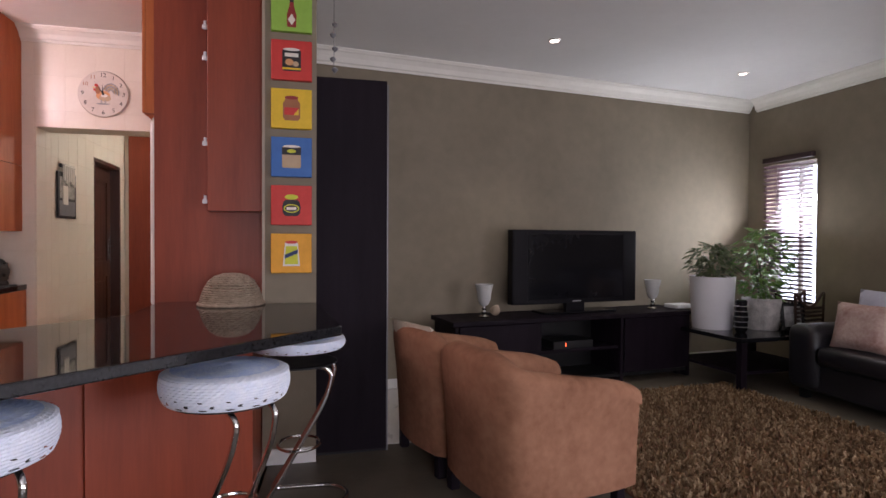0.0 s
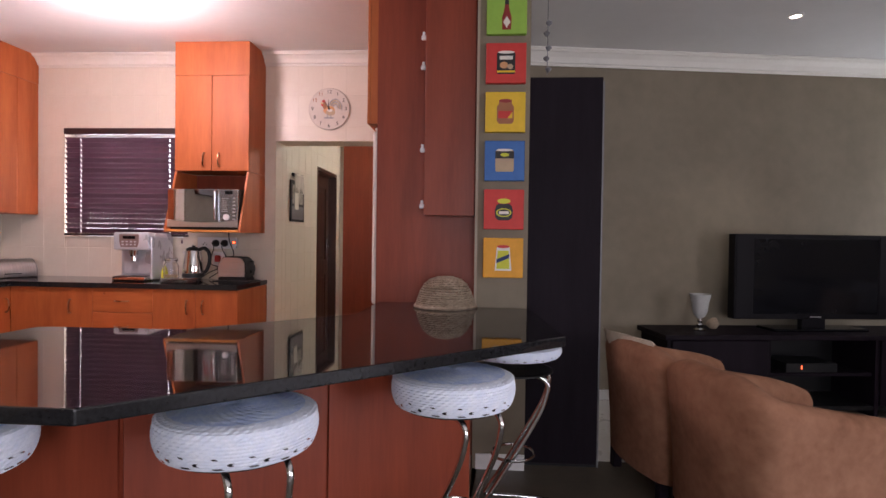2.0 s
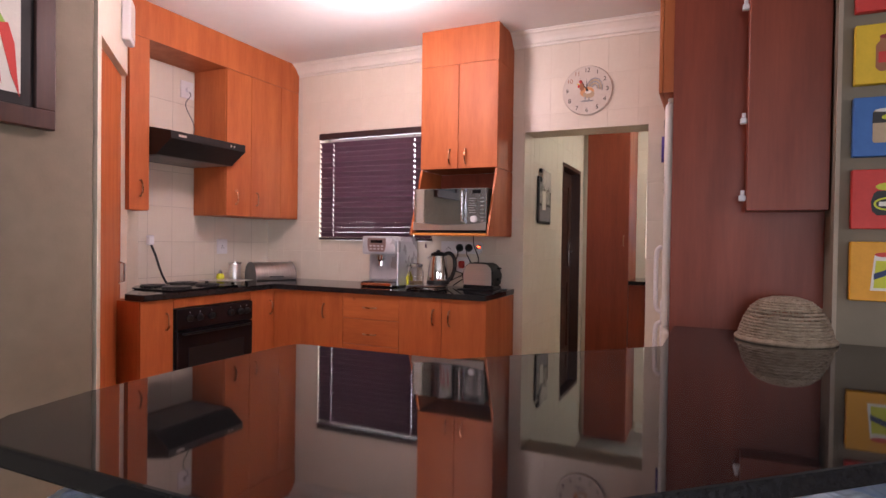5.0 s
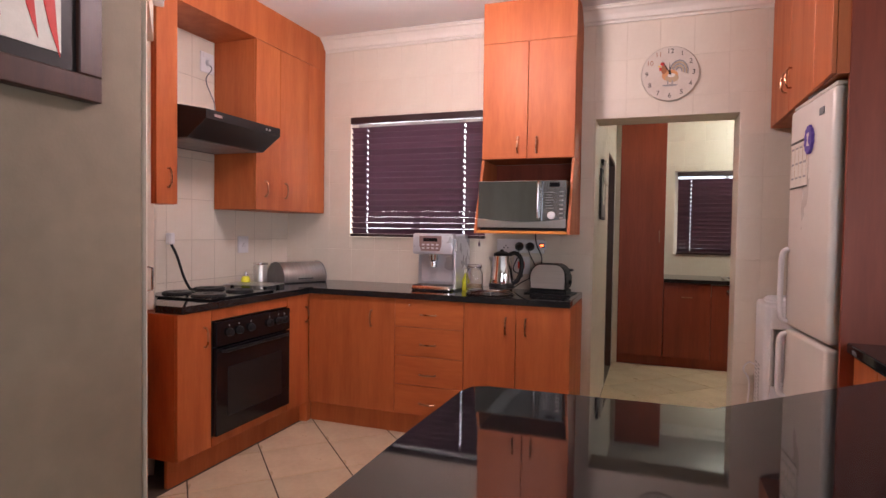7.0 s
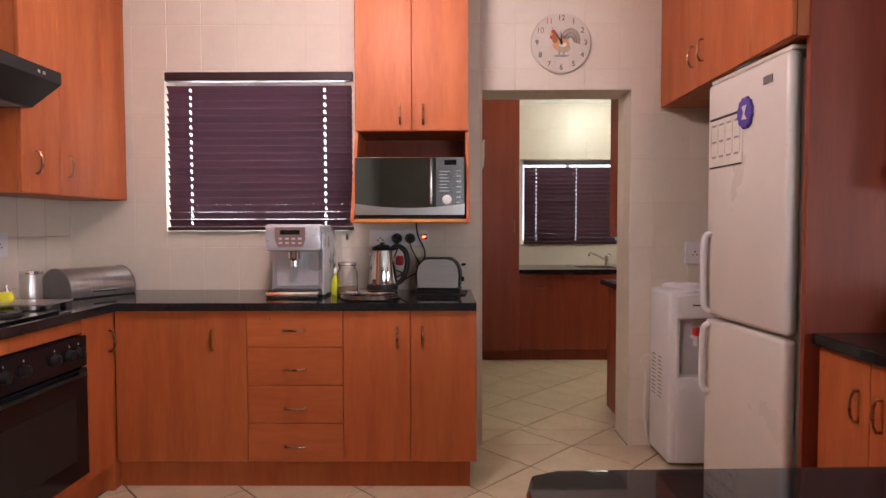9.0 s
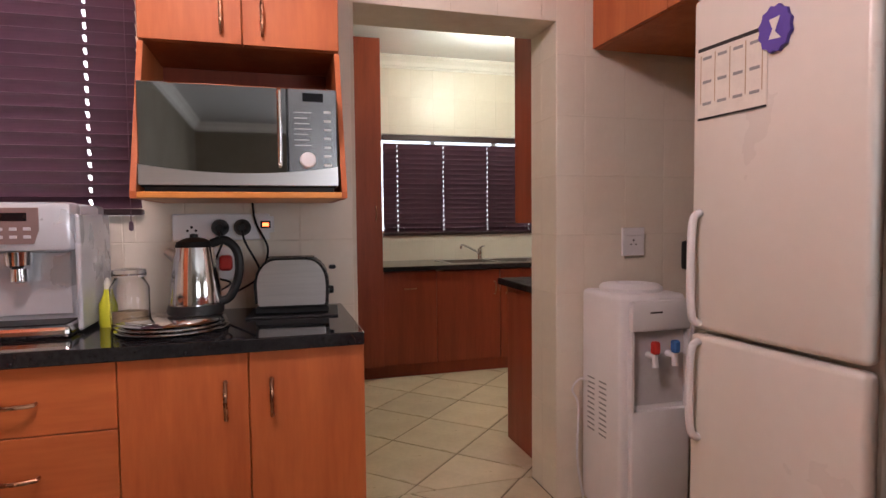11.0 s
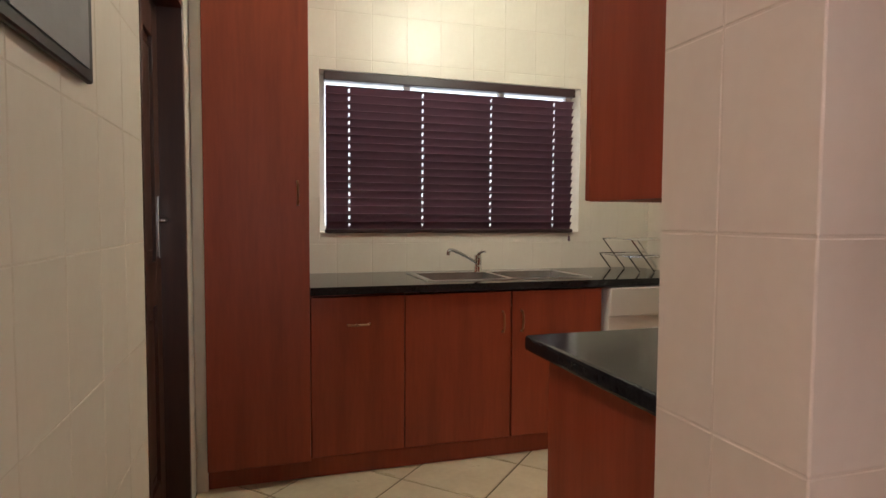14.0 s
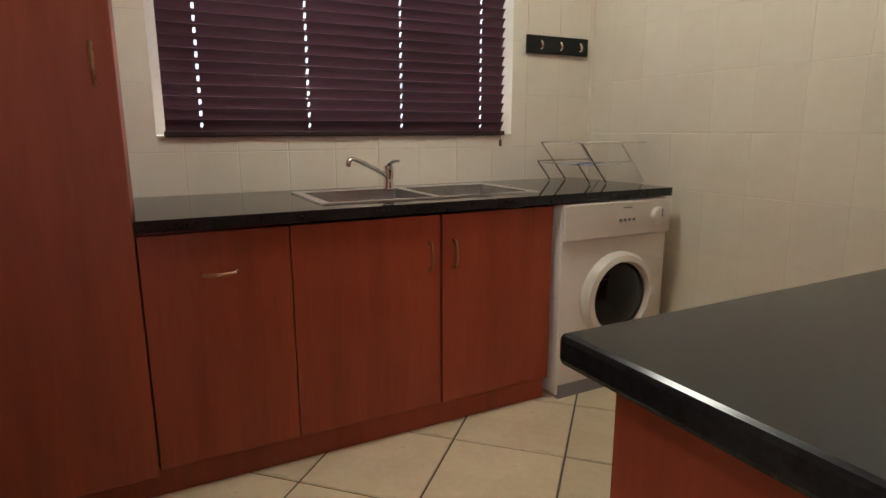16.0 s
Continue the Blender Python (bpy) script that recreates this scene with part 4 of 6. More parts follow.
part("stand_foot", box(B(), 0.28, 1.03, -0.08, 0.16, 0.0, 0.02, 0.008, 2), black_gloss, t)
part("badge", box(B(), 0.61, 0.70, -0.0022, -0.0005, 0.10, 0.108), steel, t)


def candle(s, off, k=1.0):
    x, y = by_wall(s, off)
    t = thing("candle_holder", x, y, 0.613, 0, "frosted glass goblet candle holder on a metal foot", "candle holder", "candle holders")
    part("foot", lathe(B(), [(0.045, 0), (0.047, 0.008), (0.02, 0.02), (0.024, 0.045), (0.012, 0.06), (0.02, 0.075), (0.014, 0.09)], 20), chrome, t, smooth=True)
    part("bowl", lathe(B(), [(0.014, 0.091), (0.04, 0.11), (0.055, 0.15), (0.06, 0.20), (0.078, 0.275), (0.074, 0.275), (0.056, 0.20), (0.05, 0.15), (0.03, 0.115)], 24, caps=False), mat("frosted_glass", (0.55, 0.55, 0.53), None, 0.25, scale=30, bump=0.3), t, smooth=True)
    part("candle", lathe(B(), [(0.028, 0.122), (0.028, 0.19), (0.004, 0.192)], 16), P["white"], t)


candle(1.37, 0.31)
candle(3.14, 0.31)
x, y = by_wall(1.50, 0.26)
bm = B()
bmesh.ops.create_icosphere(bm, subdivisions=2, radius=0.045)
for v in bm.verts:
    v.co = v.co * (1 + 0.25 * noise.noise(v.co * 40)) + Vector((x, y, 0.66))
solid("ornament_ball", bm, wicker, "small dark round woven ornament on the stand", "ornament", smooth=True)
x, y = by_wall(3.36, 0.40)
t = thing("game_console", x, y, 0.613, ANG, "flat white box on the television stand", "box")
part("case", box(B(), 0, 0.24, 0, 0.18, 0, 0.035, 0.008, 2), white_plastic, t)

# corner table with pots
t = thing("corner_table", 4.35, 4.66, 0, 4, "black glossy square corner table with a shelf", "table")
part("tabletop", box(B(), -0.55, 0.5, -0.47, 0.44, 0.43, 0.465, 0.004), black_gloss, t)
for a in (-0.50, 0.40):
    for b in (-0.43, 0.34):
        part("leg", box(B(), a, a + 0.06, b, b + 0.06, 0, 0.429, 0.003), dark_wood, t)
part("shelf", box(B(), -0.46, 0.46, -0.36, 0.40, 0.14, 0.165), dark_wood, t)


def leaves(bm, centre, spread, n, size, seed, droop=0.3):
    rnd = random.Random(seed)
    for _ in range(n):
        a, u = rnd.uniform(0, 2 * math.pi), rnd.random() ** 0.6
        z = rnd.uniform(-1, 1)
        k = math.sqrt(max(0.05, 1 - z * z))
        c = Vector((centre[0] + spread[0] * u * k * math.cos(a), centre[1] + spread[1] * u * k * math.sin(a), centre[2] + spread[2] * z))
        d = Vector((math.cos(a), math.sin(a), rnd.uniform(-0.5, 0.7) - droop)).normalized()
        s = d.cross(Vector((rnd.uniform(-0.4, 0.4), rnd.uniform(-0.4, 0.4), 1))).normalized()
        L = size * rnd.uniform(0.6, 1.3)
        up = s.cross(d)
        p = [c, c + d * L * 0.4 + s * L * 0.24 - up * L * 0.04, c + d * L - up * L * 0.12, c + d * L * 0.4 - s * L * 0.24 - up * L * 0.04, c + d * L * 0.45 + up * L * 0.03]
        v = [bm.verts.new(q) for q in p]
        for q in ((0, 1, 4), (1, 2, 4), (2, 3, 4), (3, 0, 4)):
            bm.faces.new([v[k] for k in q])
    return bm


leaf = mat("leaf_green", (0.07, 0.17, 0.035), (0.16, 0.27, 0.06), 0.4, scale=12)
leaf_dark = mat("fern_green", (0.05, 0.09, 0.03), (0.09, 0.10, 0.035), 0.5, scale=12)
soil = mat("soil", (0.03, 0.02, 0.014), None, 0.95, scale=40, bump=0.5)
pot_pattern = mat("grey_patterned_pot", (0.62, 0.60, 0.56), (0.30, 0.28, 0.26), 0.6, scale=14)


def potted(x, y, z, r0, r1, h, pot_mat, label, crown, n, size, leaf_mat, seed, stems):
    t = thing("potted_plant", x, y, z, 0, label, "plant")
    part("pot", lathe(B(), [(r0, 0), (r0 + 0.005, 0.01), (r1, h), (r1 - 0.012, h), (r1 - 0.014, h - 0.03)], 32), pot_mat, t, smooth=True)
    part("soil", lathe(B(), [(r1 - 0.016, h - 0.028), (0.01, h - 0.022)], 24), soil, t)
    rnd = random.Random(seed + 5)
    for k in range(stems):
        a = 2 * math.pi * k / stems
        part("stem", tube(B(), bezier([(0.02 * math.cos(a), 0.02 * math.sin(a), h - 0.03), (0.06 * math.cos(a), 0.06 * math.sin(a), h + crown[2] * 0.8), (crown[0] * 0.6 * math.cos(a), crown[1] * 0.6 * math.sin(a), h + crown[2] * rnd.uniform(1.1, 1.7))], 5), 0.004, 5), leaf_dark, t)
    part("foliage", leaves(B(), (0, 0, h + crown[2]), crown, n, size, seed), leaf_mat, t)
    return t


potted(4.03, 4.74, 0.466, 0.165, 0.195, 0.47, white_plastic, "tall white pot with a drooping fern on the corner table", (0.24, 0.22, 0.15), 420, 0.075, leaf_dark, 3, 9)
potted(4.44, 4.60, 0.466, 0.135, 0.165, 0.28, pot_pattern, "bushy green plant in a grey patterned pot", (0.30, 0.26, 0.31), 620, 0.085, leaf, 7, 12)
t = thing("owl_vase", 4.10, 4.46, 0.466, 0, "dark wire-caged glass vase on the corner table", "vase")
part("vase_body", lathe(B(), [(0.035, 0), (0.05, 0.02), (0.058, 0.12), (0.045, 0.22), (0.05, 0.27), (0.04, 0.28)], 18), black_gloss, t, smooth=True)
for q in range(5):
    part("wire_hoop", tube(B(), [(0.062 * math.cos(a * math.pi / 10), 0.062 * math.sin(a * math.pi / 10), 0.05 + 0.045 * q) for a in range(20)], 0.003, 5, True), steel, t)
t = thing("photo_frame", 4.60, 4.40, 0.466, -18, "black beaded photo frame on the corner table", "photo frame", rx=-12)
part("frame", box(B(), -0.10, 0.10, 0, 0.012, 0.01, 0.25, 0.004), black_plastic, t)
part("photo", box(B(), -0.07, 0.07, -0.0025, -0.0005, 0.04, 0.22), mat("grey_photo", (0.45, 0.44, 0.42), (0.15, 0.15, 0.15), 0.3, scale=14), t, "faded grey photo")
bm = B()
for k in range(26):
    u = k / 26 * 4
    e, f = int(u), u - int(u)
    px, pz = ((-0.1 + 0.2 * f, 0.01), (0.1, 0.01 + 0.24 * f), (0.1 - 0.2 * f, 0.25), (-0.1, 0.25 - 0.24 * f))[e]
    bmesh.ops.create_icosphere(bm, subdivisions=1, radius=0.011, matrix=Matrix.Translation((px, 0.004, pz)))
part("beads", bm, black_gloss, t)
dark_cane = mat("dark_cane", (0.05, 0.022, 0.014), (0.03, 0.014, 0.010), 0.5, scale=30, bump=0.3)
t = thing("magazine_rack", 4.78, 4.52, 0.466, 10, "dark woven cane magazine rack with curved ends", "basket")
for yy in (-0.09, 0.09):
    bm = B()
    for k in range(9):
        z = 0.02 + 0.035 * k
        if k < 6:
            tube(bm, [(-0.16, yy, z), (0.16, yy, z)], 0.012, 6)
    tube(bm, bezier([(-0.18, yy, 0.0), (-0.19, yy, 0.22), (-0.19, yy, 0.33), (-0.09, yy, 0.24), (0.0, yy, 0.20), (0.09, yy, 0.24), (0.19, yy, 0.33), (0.19, yy, 0.22), (0.18, yy, 0.0)], 5), 0.012, 6)
    part("side", bm, dark_cane, t)
part("bottom", box(B(), -0.17, 0.17, -0.09, 0.09, 0.0, 0.02), dark_cane, t)


# sofa along the east wall
t = thing("sofa", 4.22, 4.12, 0, -90, "black leather sofa against the lounge wall", "sofa")
part("base", box(B(), 0.02, 2.1, 0.06, 0.85, 0.08, 0.30, 0.02, 2), leather, t)
for x0, x1 in ((0.30, 1.06), (1.07, 1.83)):
    part("seat_cushion", box(B(), x0, x1, -0.01, 0.62, 0.301, 0.45, 0.05, 4), leather, t, smooth=True)
    part("back_cushion", box(B(), x0, x1, 0.55, 0.84, 0.44, 0.86, 0.07, 4), leather, t, smooth=True)
for x0 in (0.0, 1.84):
    part("arm", box(B(), x0, x0 + 0.29, 0.0, 0.86, 0.081, 0.60, 0.085, 5), leather, t, smooth=True)
for a in (0.06, 2.0):
    for b2 in (0.1, 0.78):
        part("foot", box(B(), a, a + 0.06, b2, b2 + 0.06, 0, 0.082), black_plastic, t)


def cushion(x, y, z, rz, rx, w, h, d, m, label):
    t = thing("cushion", x, y, z, rz, label, "cushion", rx=rx)
    bm = B()
    n = 12
    rows = {}
    for side in (-1, 1):
        for i in range(n + 1):
            for j in range(n + 1):
                u, v = 2 * i / n - 1, 2 * j / n - 1
                puff = max(0, (1 - u ** 4) * (1 - v ** 4)) ** 0.6
                rows[side, i, j] = bm.verts.new((w / 2 * u * (1 - 0.06 * (1 - v * v)) , side * d / 2 * puff, h / 2 + h / 2 * v * (1 - 0.06 * (1 - u * u))))
        for i in range(n):
            for j in range(n):
                bm.faces.new([rows[side, i + a, j + b2] for a, b2 in ((0, 0), (1, 0), (1, 1), (0, 1))])
    bmesh.ops.remove_doubles(bm, verts=bm.verts, dist=0.0005)
    part("cover", bm, m, t, smooth=True)
    return t


floral = mat("floral_cotton", (0.62, 0.48, 0.42), (0.36, 0.20, 0.17), 0.9, scale=7, bump=0.2, bump_scale=200)
pale_cotton = mat("pale_blue_cotton", (0.50, 0.50, 0.58), (0.42, 0.42, 0.50), 0.9, scale=6, bump=0.2, bump_scale=200)
cream_cotton = mat("cream_cotton", (0.62, 0.55, 0.45), (0.45, 0.36, 0.26), 0.9, scale=9, bump=0.2, bump_scale=200)
cushion(4.36, 3.58, 0.45, -84, -14, 0.46, 0.36, 0.16, floral, "pink and brown floral cushion on the sofa")
cushion(4.62, 3.62, 0.45, -80, -20, 0.50, 0.46, 0.17, pale_cotton, "pale blue cotton cushion on the sofa")


# tub armchairs
def armchair(x, y, rz, label):
    """The back lies along local -y, the chair faces +y."""
    t = thing("tub_armchair", x, y, 0, rz, label, "armchair", "tub armchairs")
    n = 44
    out = []
    for i in range(n + 1):
        u = i / n * 2 - 1
        v = abs(u)
        if v < 0.40:
            px, py = 0.22 * u / 0.40, -0.37 + 0.025 * (u / 0.40) ** 2
        elif v < 0.60:
            q = (v - 0.40) / 0.20 * math.pi / 2
            px, py = math.copysign(0.22 + 0.105 * math.sin(q), u), -0.345 + 0.105 * (1 - math.cos(q))
        else:
            q = (v - 0.60) / 0.40
            px, py = math.copysign(0.325 + 0.008 * q, u), -0.24 + 0.60 * q
        q = min(1, max(0, (v - 0.30) / 0.70))
        out.append((px, py, 0.765 - 0.155 * (q * q * (3 - 2 * q) * 0.45 + 0.55 * q)))
    bm = B()
    rings = []
    for i, (px, py, top) in enumerate(out):
        a, c = out[max(i - 1, 0)], out[min(i + 1, n)]
        d = Vector((c[0] - a[0], c[1] - a[1])).normalized()
        nx, ny = d.y, -d.x
        end = min(i, n - i)
        sink = (0.035, 0.014, 0.004)[end] if end < 3 else 0.0
        pinch = (0.02, 0.007, 0.002)[end] if end < 3 else 0.0
        th = 0.105
        prof = [(0.0, 0.12), (0.0, 0.30), (0.004, 0.5), (0.010, top - 0.07), (0.008, top - 0.035), (-0.008, top - 0.012), (-0.03, top), (-th / 2, top + 0.003), (-th + 0.03, top), (-th + 0.008, top - 0.012), (-th - 0.006, top - 0.04), (-th, 0.36), (-th, 0.12)]
        flare = [0.0, 0.006, 0.016, 0.027, 0.028, 0.026, 0.025, 0.024, 0.022, 0.02, 0.016, 0.0, 0.0]
        row = []
        for k, ((o, z), f) in enumerate(zip(prof, flare)):
            o += f
            o += (-pinch if o > -th / 2 else pinch)
            row.append(bm.verts.new((px + nx * o, py + ny * o, z - (sink if 2 < k < 11 else 0))))
        rings.append(row)
    for a, c in zip(rings, rings[1:]):
        for k in range(len(a)):
            bm.faces.new((a[k], a[(k + 1) % len(a)], c[(k + 1) % len(a)], c[k]))
    bm.faces.new(rings[0]), bm.faces.new(rings[-1][::-1])
    part("tub_shell", bm, suede, t, "curved suede back with arms", True)
    part("seat", box(B(), -0.215, 0.215, -0.255, 0.37, 0.12, 0.43, 0.035, 3), suede, t, smooth=True)
    for a in (-0.28, 0.23):
        for c in (-0.33, 0.28):
            part("leg", box(B(), a, a + 0.05, c, c + 0.05, 0.0, 0.121, 0.004), dark_wood, t)
    return t


c0 = armchair(1.48, 2.82, -78, "tan suede tub armchair with its back to the bar")
copy_thing(c0, pose(1.34, 3.465, 0, 0, 0, -78))
cushion(1.21, 3.50, 0.41, -70, 34, 0.44, 0.46, 0.12, cream_cotton, "cream patterned cushion on the armchair")

# shaggy rug
t = thing("rug", 2.95, 3.35, 0.0, 3, "brown and cream shaggy pile rug", "rug")
part("rug_base", box(B(), -1.03, 1.03, -1.25, 1.03, 0.001, 0.018, 0.004), suede, t)
rnd = random.Random(11)
shag = [mat("rug_pile_brown", (0.24, 0.145, 0.07), (0.13, 0.075, 0.035), 0.9, scale=9), mat("rug_pile_cream", (0.40, 0.29, 0.17), (0.30, 0.20, 0.11), 0.9, scale=9)]
for k, m in enumerate(shag):
    vs, fs = [], []
    for i in range(15000 if k == 0 else 6500):
        px, py = rnd.uniform(-1.03, 1.03), rnd.uniform(-1.25, 1.03)
        a, h, w = rnd.uniform(0, 6.28), rnd.uniform(0.02, 0.045), rnd.uniform(0.004, 0.008)
        dx, dy = rnd.uniform(-0.03, 0.03), rnd.uniform(-0.03, 0.03)
        c, s = math.cos(a) * w, math.sin(a) * w
        b0 = len(vs)
        vs += [(px - c, py - s, 0.016), (px + c, py + s, 0.016), (px + dx * 0.5 + c, py + dy * 0.5 + s, 0.018 + h * 0.8), (px + dx * 0.5 - c, py + dy * 0.5 - s, 0.018 + h * 0.8), (px + dx, py + dy, 0.018 + h)]
        fs += [(b0, b0 + 1, b0 + 2, b0 + 3), (b0 + 3, b0 + 2, b0 + 4)]
    me = bpy.data.meshes.new("pile")
    me.from_pydata(vs, [], fs)
    me.materials.append(m)
    tagged(new("pile", me), kind="stuff").parent = t

# downlights
for dx, dy in DOWNLIGHTS:
    t = thing("downlight", dx, dy, H, 0, "round white recessed ceiling downlight, lit", "downlight", "lounge downlights")
    part("trim_ring", lathe(B(), [(0.048, -0.001), (0.05, -0.008), (0.036, -0.010), (0.034, -0.002)], 28, caps=False), white_paint, t, smooth=True)
    part("lens", lathe(B(), [(0.034, -0.003), (0.01, -0.005)], 20), opal, t)
t = thing("ceiling_lamp", KITCHEN_LAMP[0], KITCHEN_LAMP[1], H, 0, "small chrome ceiling light fitting, lit", "ceiling lamp")
part("ceiling_rose", lathe(B(), [(0.055, -0.001), (0.055, -0.015), (0.02, -0.03), (0.012, -0.05)], 24), chrome, t, smooth=True)
part("bulb", lathe(B(), [(0.012, -0.051), (0.024, -0.065), (0.03, -0.085), (0.02, -0.102), (0.004, -0.106)], 20), opal, t, smooth=True)
t = thing("ceiling_lamp", SCULLERY_LAMP[0], SCULLERY_LAMP[1], 2.66, 0, "small chrome ceiling light fitting, lit", "ceiling lamp")
part("ceiling_rose", lathe(B(), [(0.055, -0.001), (0.055, -0.015), (0.02, -0.03), (0.012, -0.05)], 24), chrome, t, smooth=True)
part("bulb", lathe(B(), [(0.012, -0.051), (0.024, -0.065), (0.03, -0.085), (0.02, -0.102), (0.004, -0.106)], 20), opal, t, smooth=True)

# curtains by the south window
curtain_cloth = mat("black_curtain", (0.014, 0.013, 0.015), (0.022, 0.02, 0.022), 0.9, scale=4)
for x0 in (-0.95, 2.05):
    bm = B()
    n = 60
    f = [[bm.verts.new((x0 + 0.7 * i / n, -3.30 + 0.035 * math.sin(i * 0.9) + e, z)) for z in (0.02, 1.2, 2.42)] for e in (0, 0.004) for i in range(n + 1)]
    for e in (0, 1):
        for i in range(n):
            for k in (0, 1):
                p, q = f[e * (n + 1) + i], f[e * (n + 1) + i + 1]
                bm.faces.new((p[k], q[k], q[k + 1], p[k + 1]))
    solid("curtain", bm, curtain_cloth, "black gathered curtain beside the window", "curtain", smooth=True, group="curtains")
t = thing("curtain_rail", 0.9, -3.31, 2.44, 0, "dark metal curtain rail above the window", "curtain rail")
part("pole", tube(B(), [(-2.0, 0, 0), (2.0, 0, 0)], 0.014, 10), black_plastic, t)
for a in (-1.9, 1.9):
    part("bracket", box(B(), a - 0.01, a + 0.01, -0.089, 0.0, -0.01, 0.01), black_plastic, t)

# framed picture on the west wall
t = thing("framed_picture", -2.968, 2.235, 1.735, 90, "dark brown framed picture of red chillies", "picture")
for a in ((-0.30, 0.30, 0.0, 0.085), (-0.30, 0.30, 0.62, 0.705), (-0.30, -0.215, 0.085, 0.62), (0.215, 0.30, 0.085, 0.62)):
    part("frame_side", box(B(), a[0], a[1], -0.045, -0.002, a[2], a[3], 0.004), door_wood, t)
part("inner_mount", box(B(), -0.214, 0.214, -0.03, -0.006, 0.086, 0.619), black_plastic, t)
part("print", box(B(), -0.16, 0.16, -0.033, -0.0305, 0.135, 0.57), P["white"], t)
for k, (a, z) in enumerate(((-0.08, 0.36), (0.03, 0.33), (0.10, 0.29))):
    part("painted_chilli", flat(B(), [(a - 0.03, z + 0.12), (a + 0.01, z + 0.13), (a + 0.035, z + 0.05), (a + 0.045, z - 0.08), (a + 0.055, z - 0.17), (a + 0.02, z - 0.08)], -0.0345 - 0.0004 * k, -0.0332), P["red"], t)
    part("painted_stalk", flat(B(), [(a - 0.03, z + 0.122), (a + 0.0, z + 0.126), (a - 0.03, z + 0.18), (a - 0.05, z + 0.175)], -0.0345 - 0.0004 * k, -0.0332), P["green"], t)

# pantry door in the diagonal wall
t = thing("door_pantry", -3.055, 2.795, 0.0, 135, "orange-brown laminate pantry door, closed", "door", kind="structure")
part("leaf", box(B(), 0.004, 0.774, 0.0, 0.03, 0.006, 2.265, 0.002), cherry, t)
part("handle", tube(B(), [(0.71, 0, 0.98), (0.71, -0.03, 0.99), (0.71, -0.032, 1.10), (0.71, 0, 1.11)], 0.006, 8), chrome, t, "small chrome handle", True)
t = thing("alarm_box", -3.40, 3.192, 2.42, 135, "white wall-mounted alarm box above the pantry door", "alarm box")
part("case", box(B(), 0, 0.16, -0.05, 0.0, 0, 0.26, 0.01, 2), white_plastic, t)
part("cover", box(B(), 0.02, 0.14, -0.054, -0.0505, 0.03, 0.23, 0.001), fridge_white, t)

# ---- kitchen worktop things ----
def tilt(bm, m):
    bmesh.ops.transform(bm, matrix=m, verts=bm.verts)
    return bm


t = thing("coffee_machine", -2.635, 4.60, CT, 0, "silver automatic coffee machine on the worktop", "coffee machine")
silver = mat("silver_plastic", (0.60, 0.62, 0.66), (0.52, 0.54, 0.58), 0.30, metal=0.3, scale=5)
part("body", box(B(), 0, 0.285, 0.10, 0.34, 0.012, 0.375, 0.015, 2), silver, t, smooth=True)
part("head", box(B(), 0, 0.285, 0.0, 0.099, 0.24, 0.378, 0.015, 2), silver, t, smooth=True)
part("side_panel", box(B(), 0.286, 0.30, 0.02, 0.33, 0.012, 0.345, 0.004), silver, t, "silver side panel")
cp = part("control_panel", flat(B(), [(0.065, 0.262), (0.195, 0.262), (0.208, 0.30), (0.208, 0.362), (0.052, 0.362), (0.052, 0.30)], -0.004, -0.0005), mat("taupe_plastic", (0.22, 0.15, 0.14), None, 0.3, scale=5), t, "taupe control panel")
part("display", box(B(), 0.08, 0.18, -0.0055, -0.0042, 0.325, 0.348), black_gloss, cp)
for i in range(4):
    for j in range(2):
        part("button", box(B(), 0.072 + 0.033 * i, 0.090 + 0.033 * i, -0.007, -0.0042, 0.277 + 0.022 * j, 0.286 + 0.022 * j, 0.001), silver, cp)
part("spout", lathe(B(), [(0.035, 0.239), (0.032, 0.20), (0.022, 0.19), (0.022, 0.155), (0.012, 0.15)], 20, (0.135, 0.055, 0)), chrome, t, "chrome twin spout", True)
part("drip_tray", box(B(), 0.004, 0.281, -0.03, 0.095, 0.0, 0.035, 0.012, 2), chrome, t)
part("tray_grid", box(B(), 0.02, 0.265, -0.015, 0.09, 0.0355, 0.039), black_plastic, t)
part("front_panel", box(B(), 0.03, 0.255, 0.093, 0.0995, 0.05, 0.235, 0.003), silver, t)

toaster_steel = mat("toaster_steel", (0.74, 0.73, 0.73), (0.64, 0.63, 0.63), 0.32, metal=0.9, scale=4, stretch=(1, 1, 30), rough_var=0.06)
bin_steel = mat("bin_steel", (0.50, 0.48, 0.47), (0.40, 0.39, 0.38), 0.36, metal=0.95, scale=4, stretch=(30, 1, 1), rough_var=0.06)
t = thing("toaster", -1.872, 4.745, CT, -5, "brushed steel and black two-slice toaster", "toaster")
t.scale = (0.90, 1.0, 1.04)
part("mat", box(B(), -0.03, 0.30, -0.03, 0.19, 0.0, 0.006, 0.002), black_plastic, t, "dark board under the toaster")
bm = B()
prof = [(0.0, 0.03), (-0.002, 0.09)] + [(0.075 - 0.077 * math.cos(q), 0.11 + 0.077 * math.sin(q)) for q in [math.pi / 2 * i / 6 for i in range(7)]] + [(0.190 + 0.077 * math.sin(q), 0.11 + 0.077 * math.cos(q)) for q in [math.pi / 2 * i / 6 for i in range(7)]] + [(0.268, 0.09), (0.265, 0.03)]
flat(bm, prof, 0.0, 0.155)
bmesh.ops.bevel(bm, geom=list(bm.edges), offset=0.012, segments=2, affect="EDGES")
part("shell", bm, black_plastic, t, smooth=True)
bm = B()
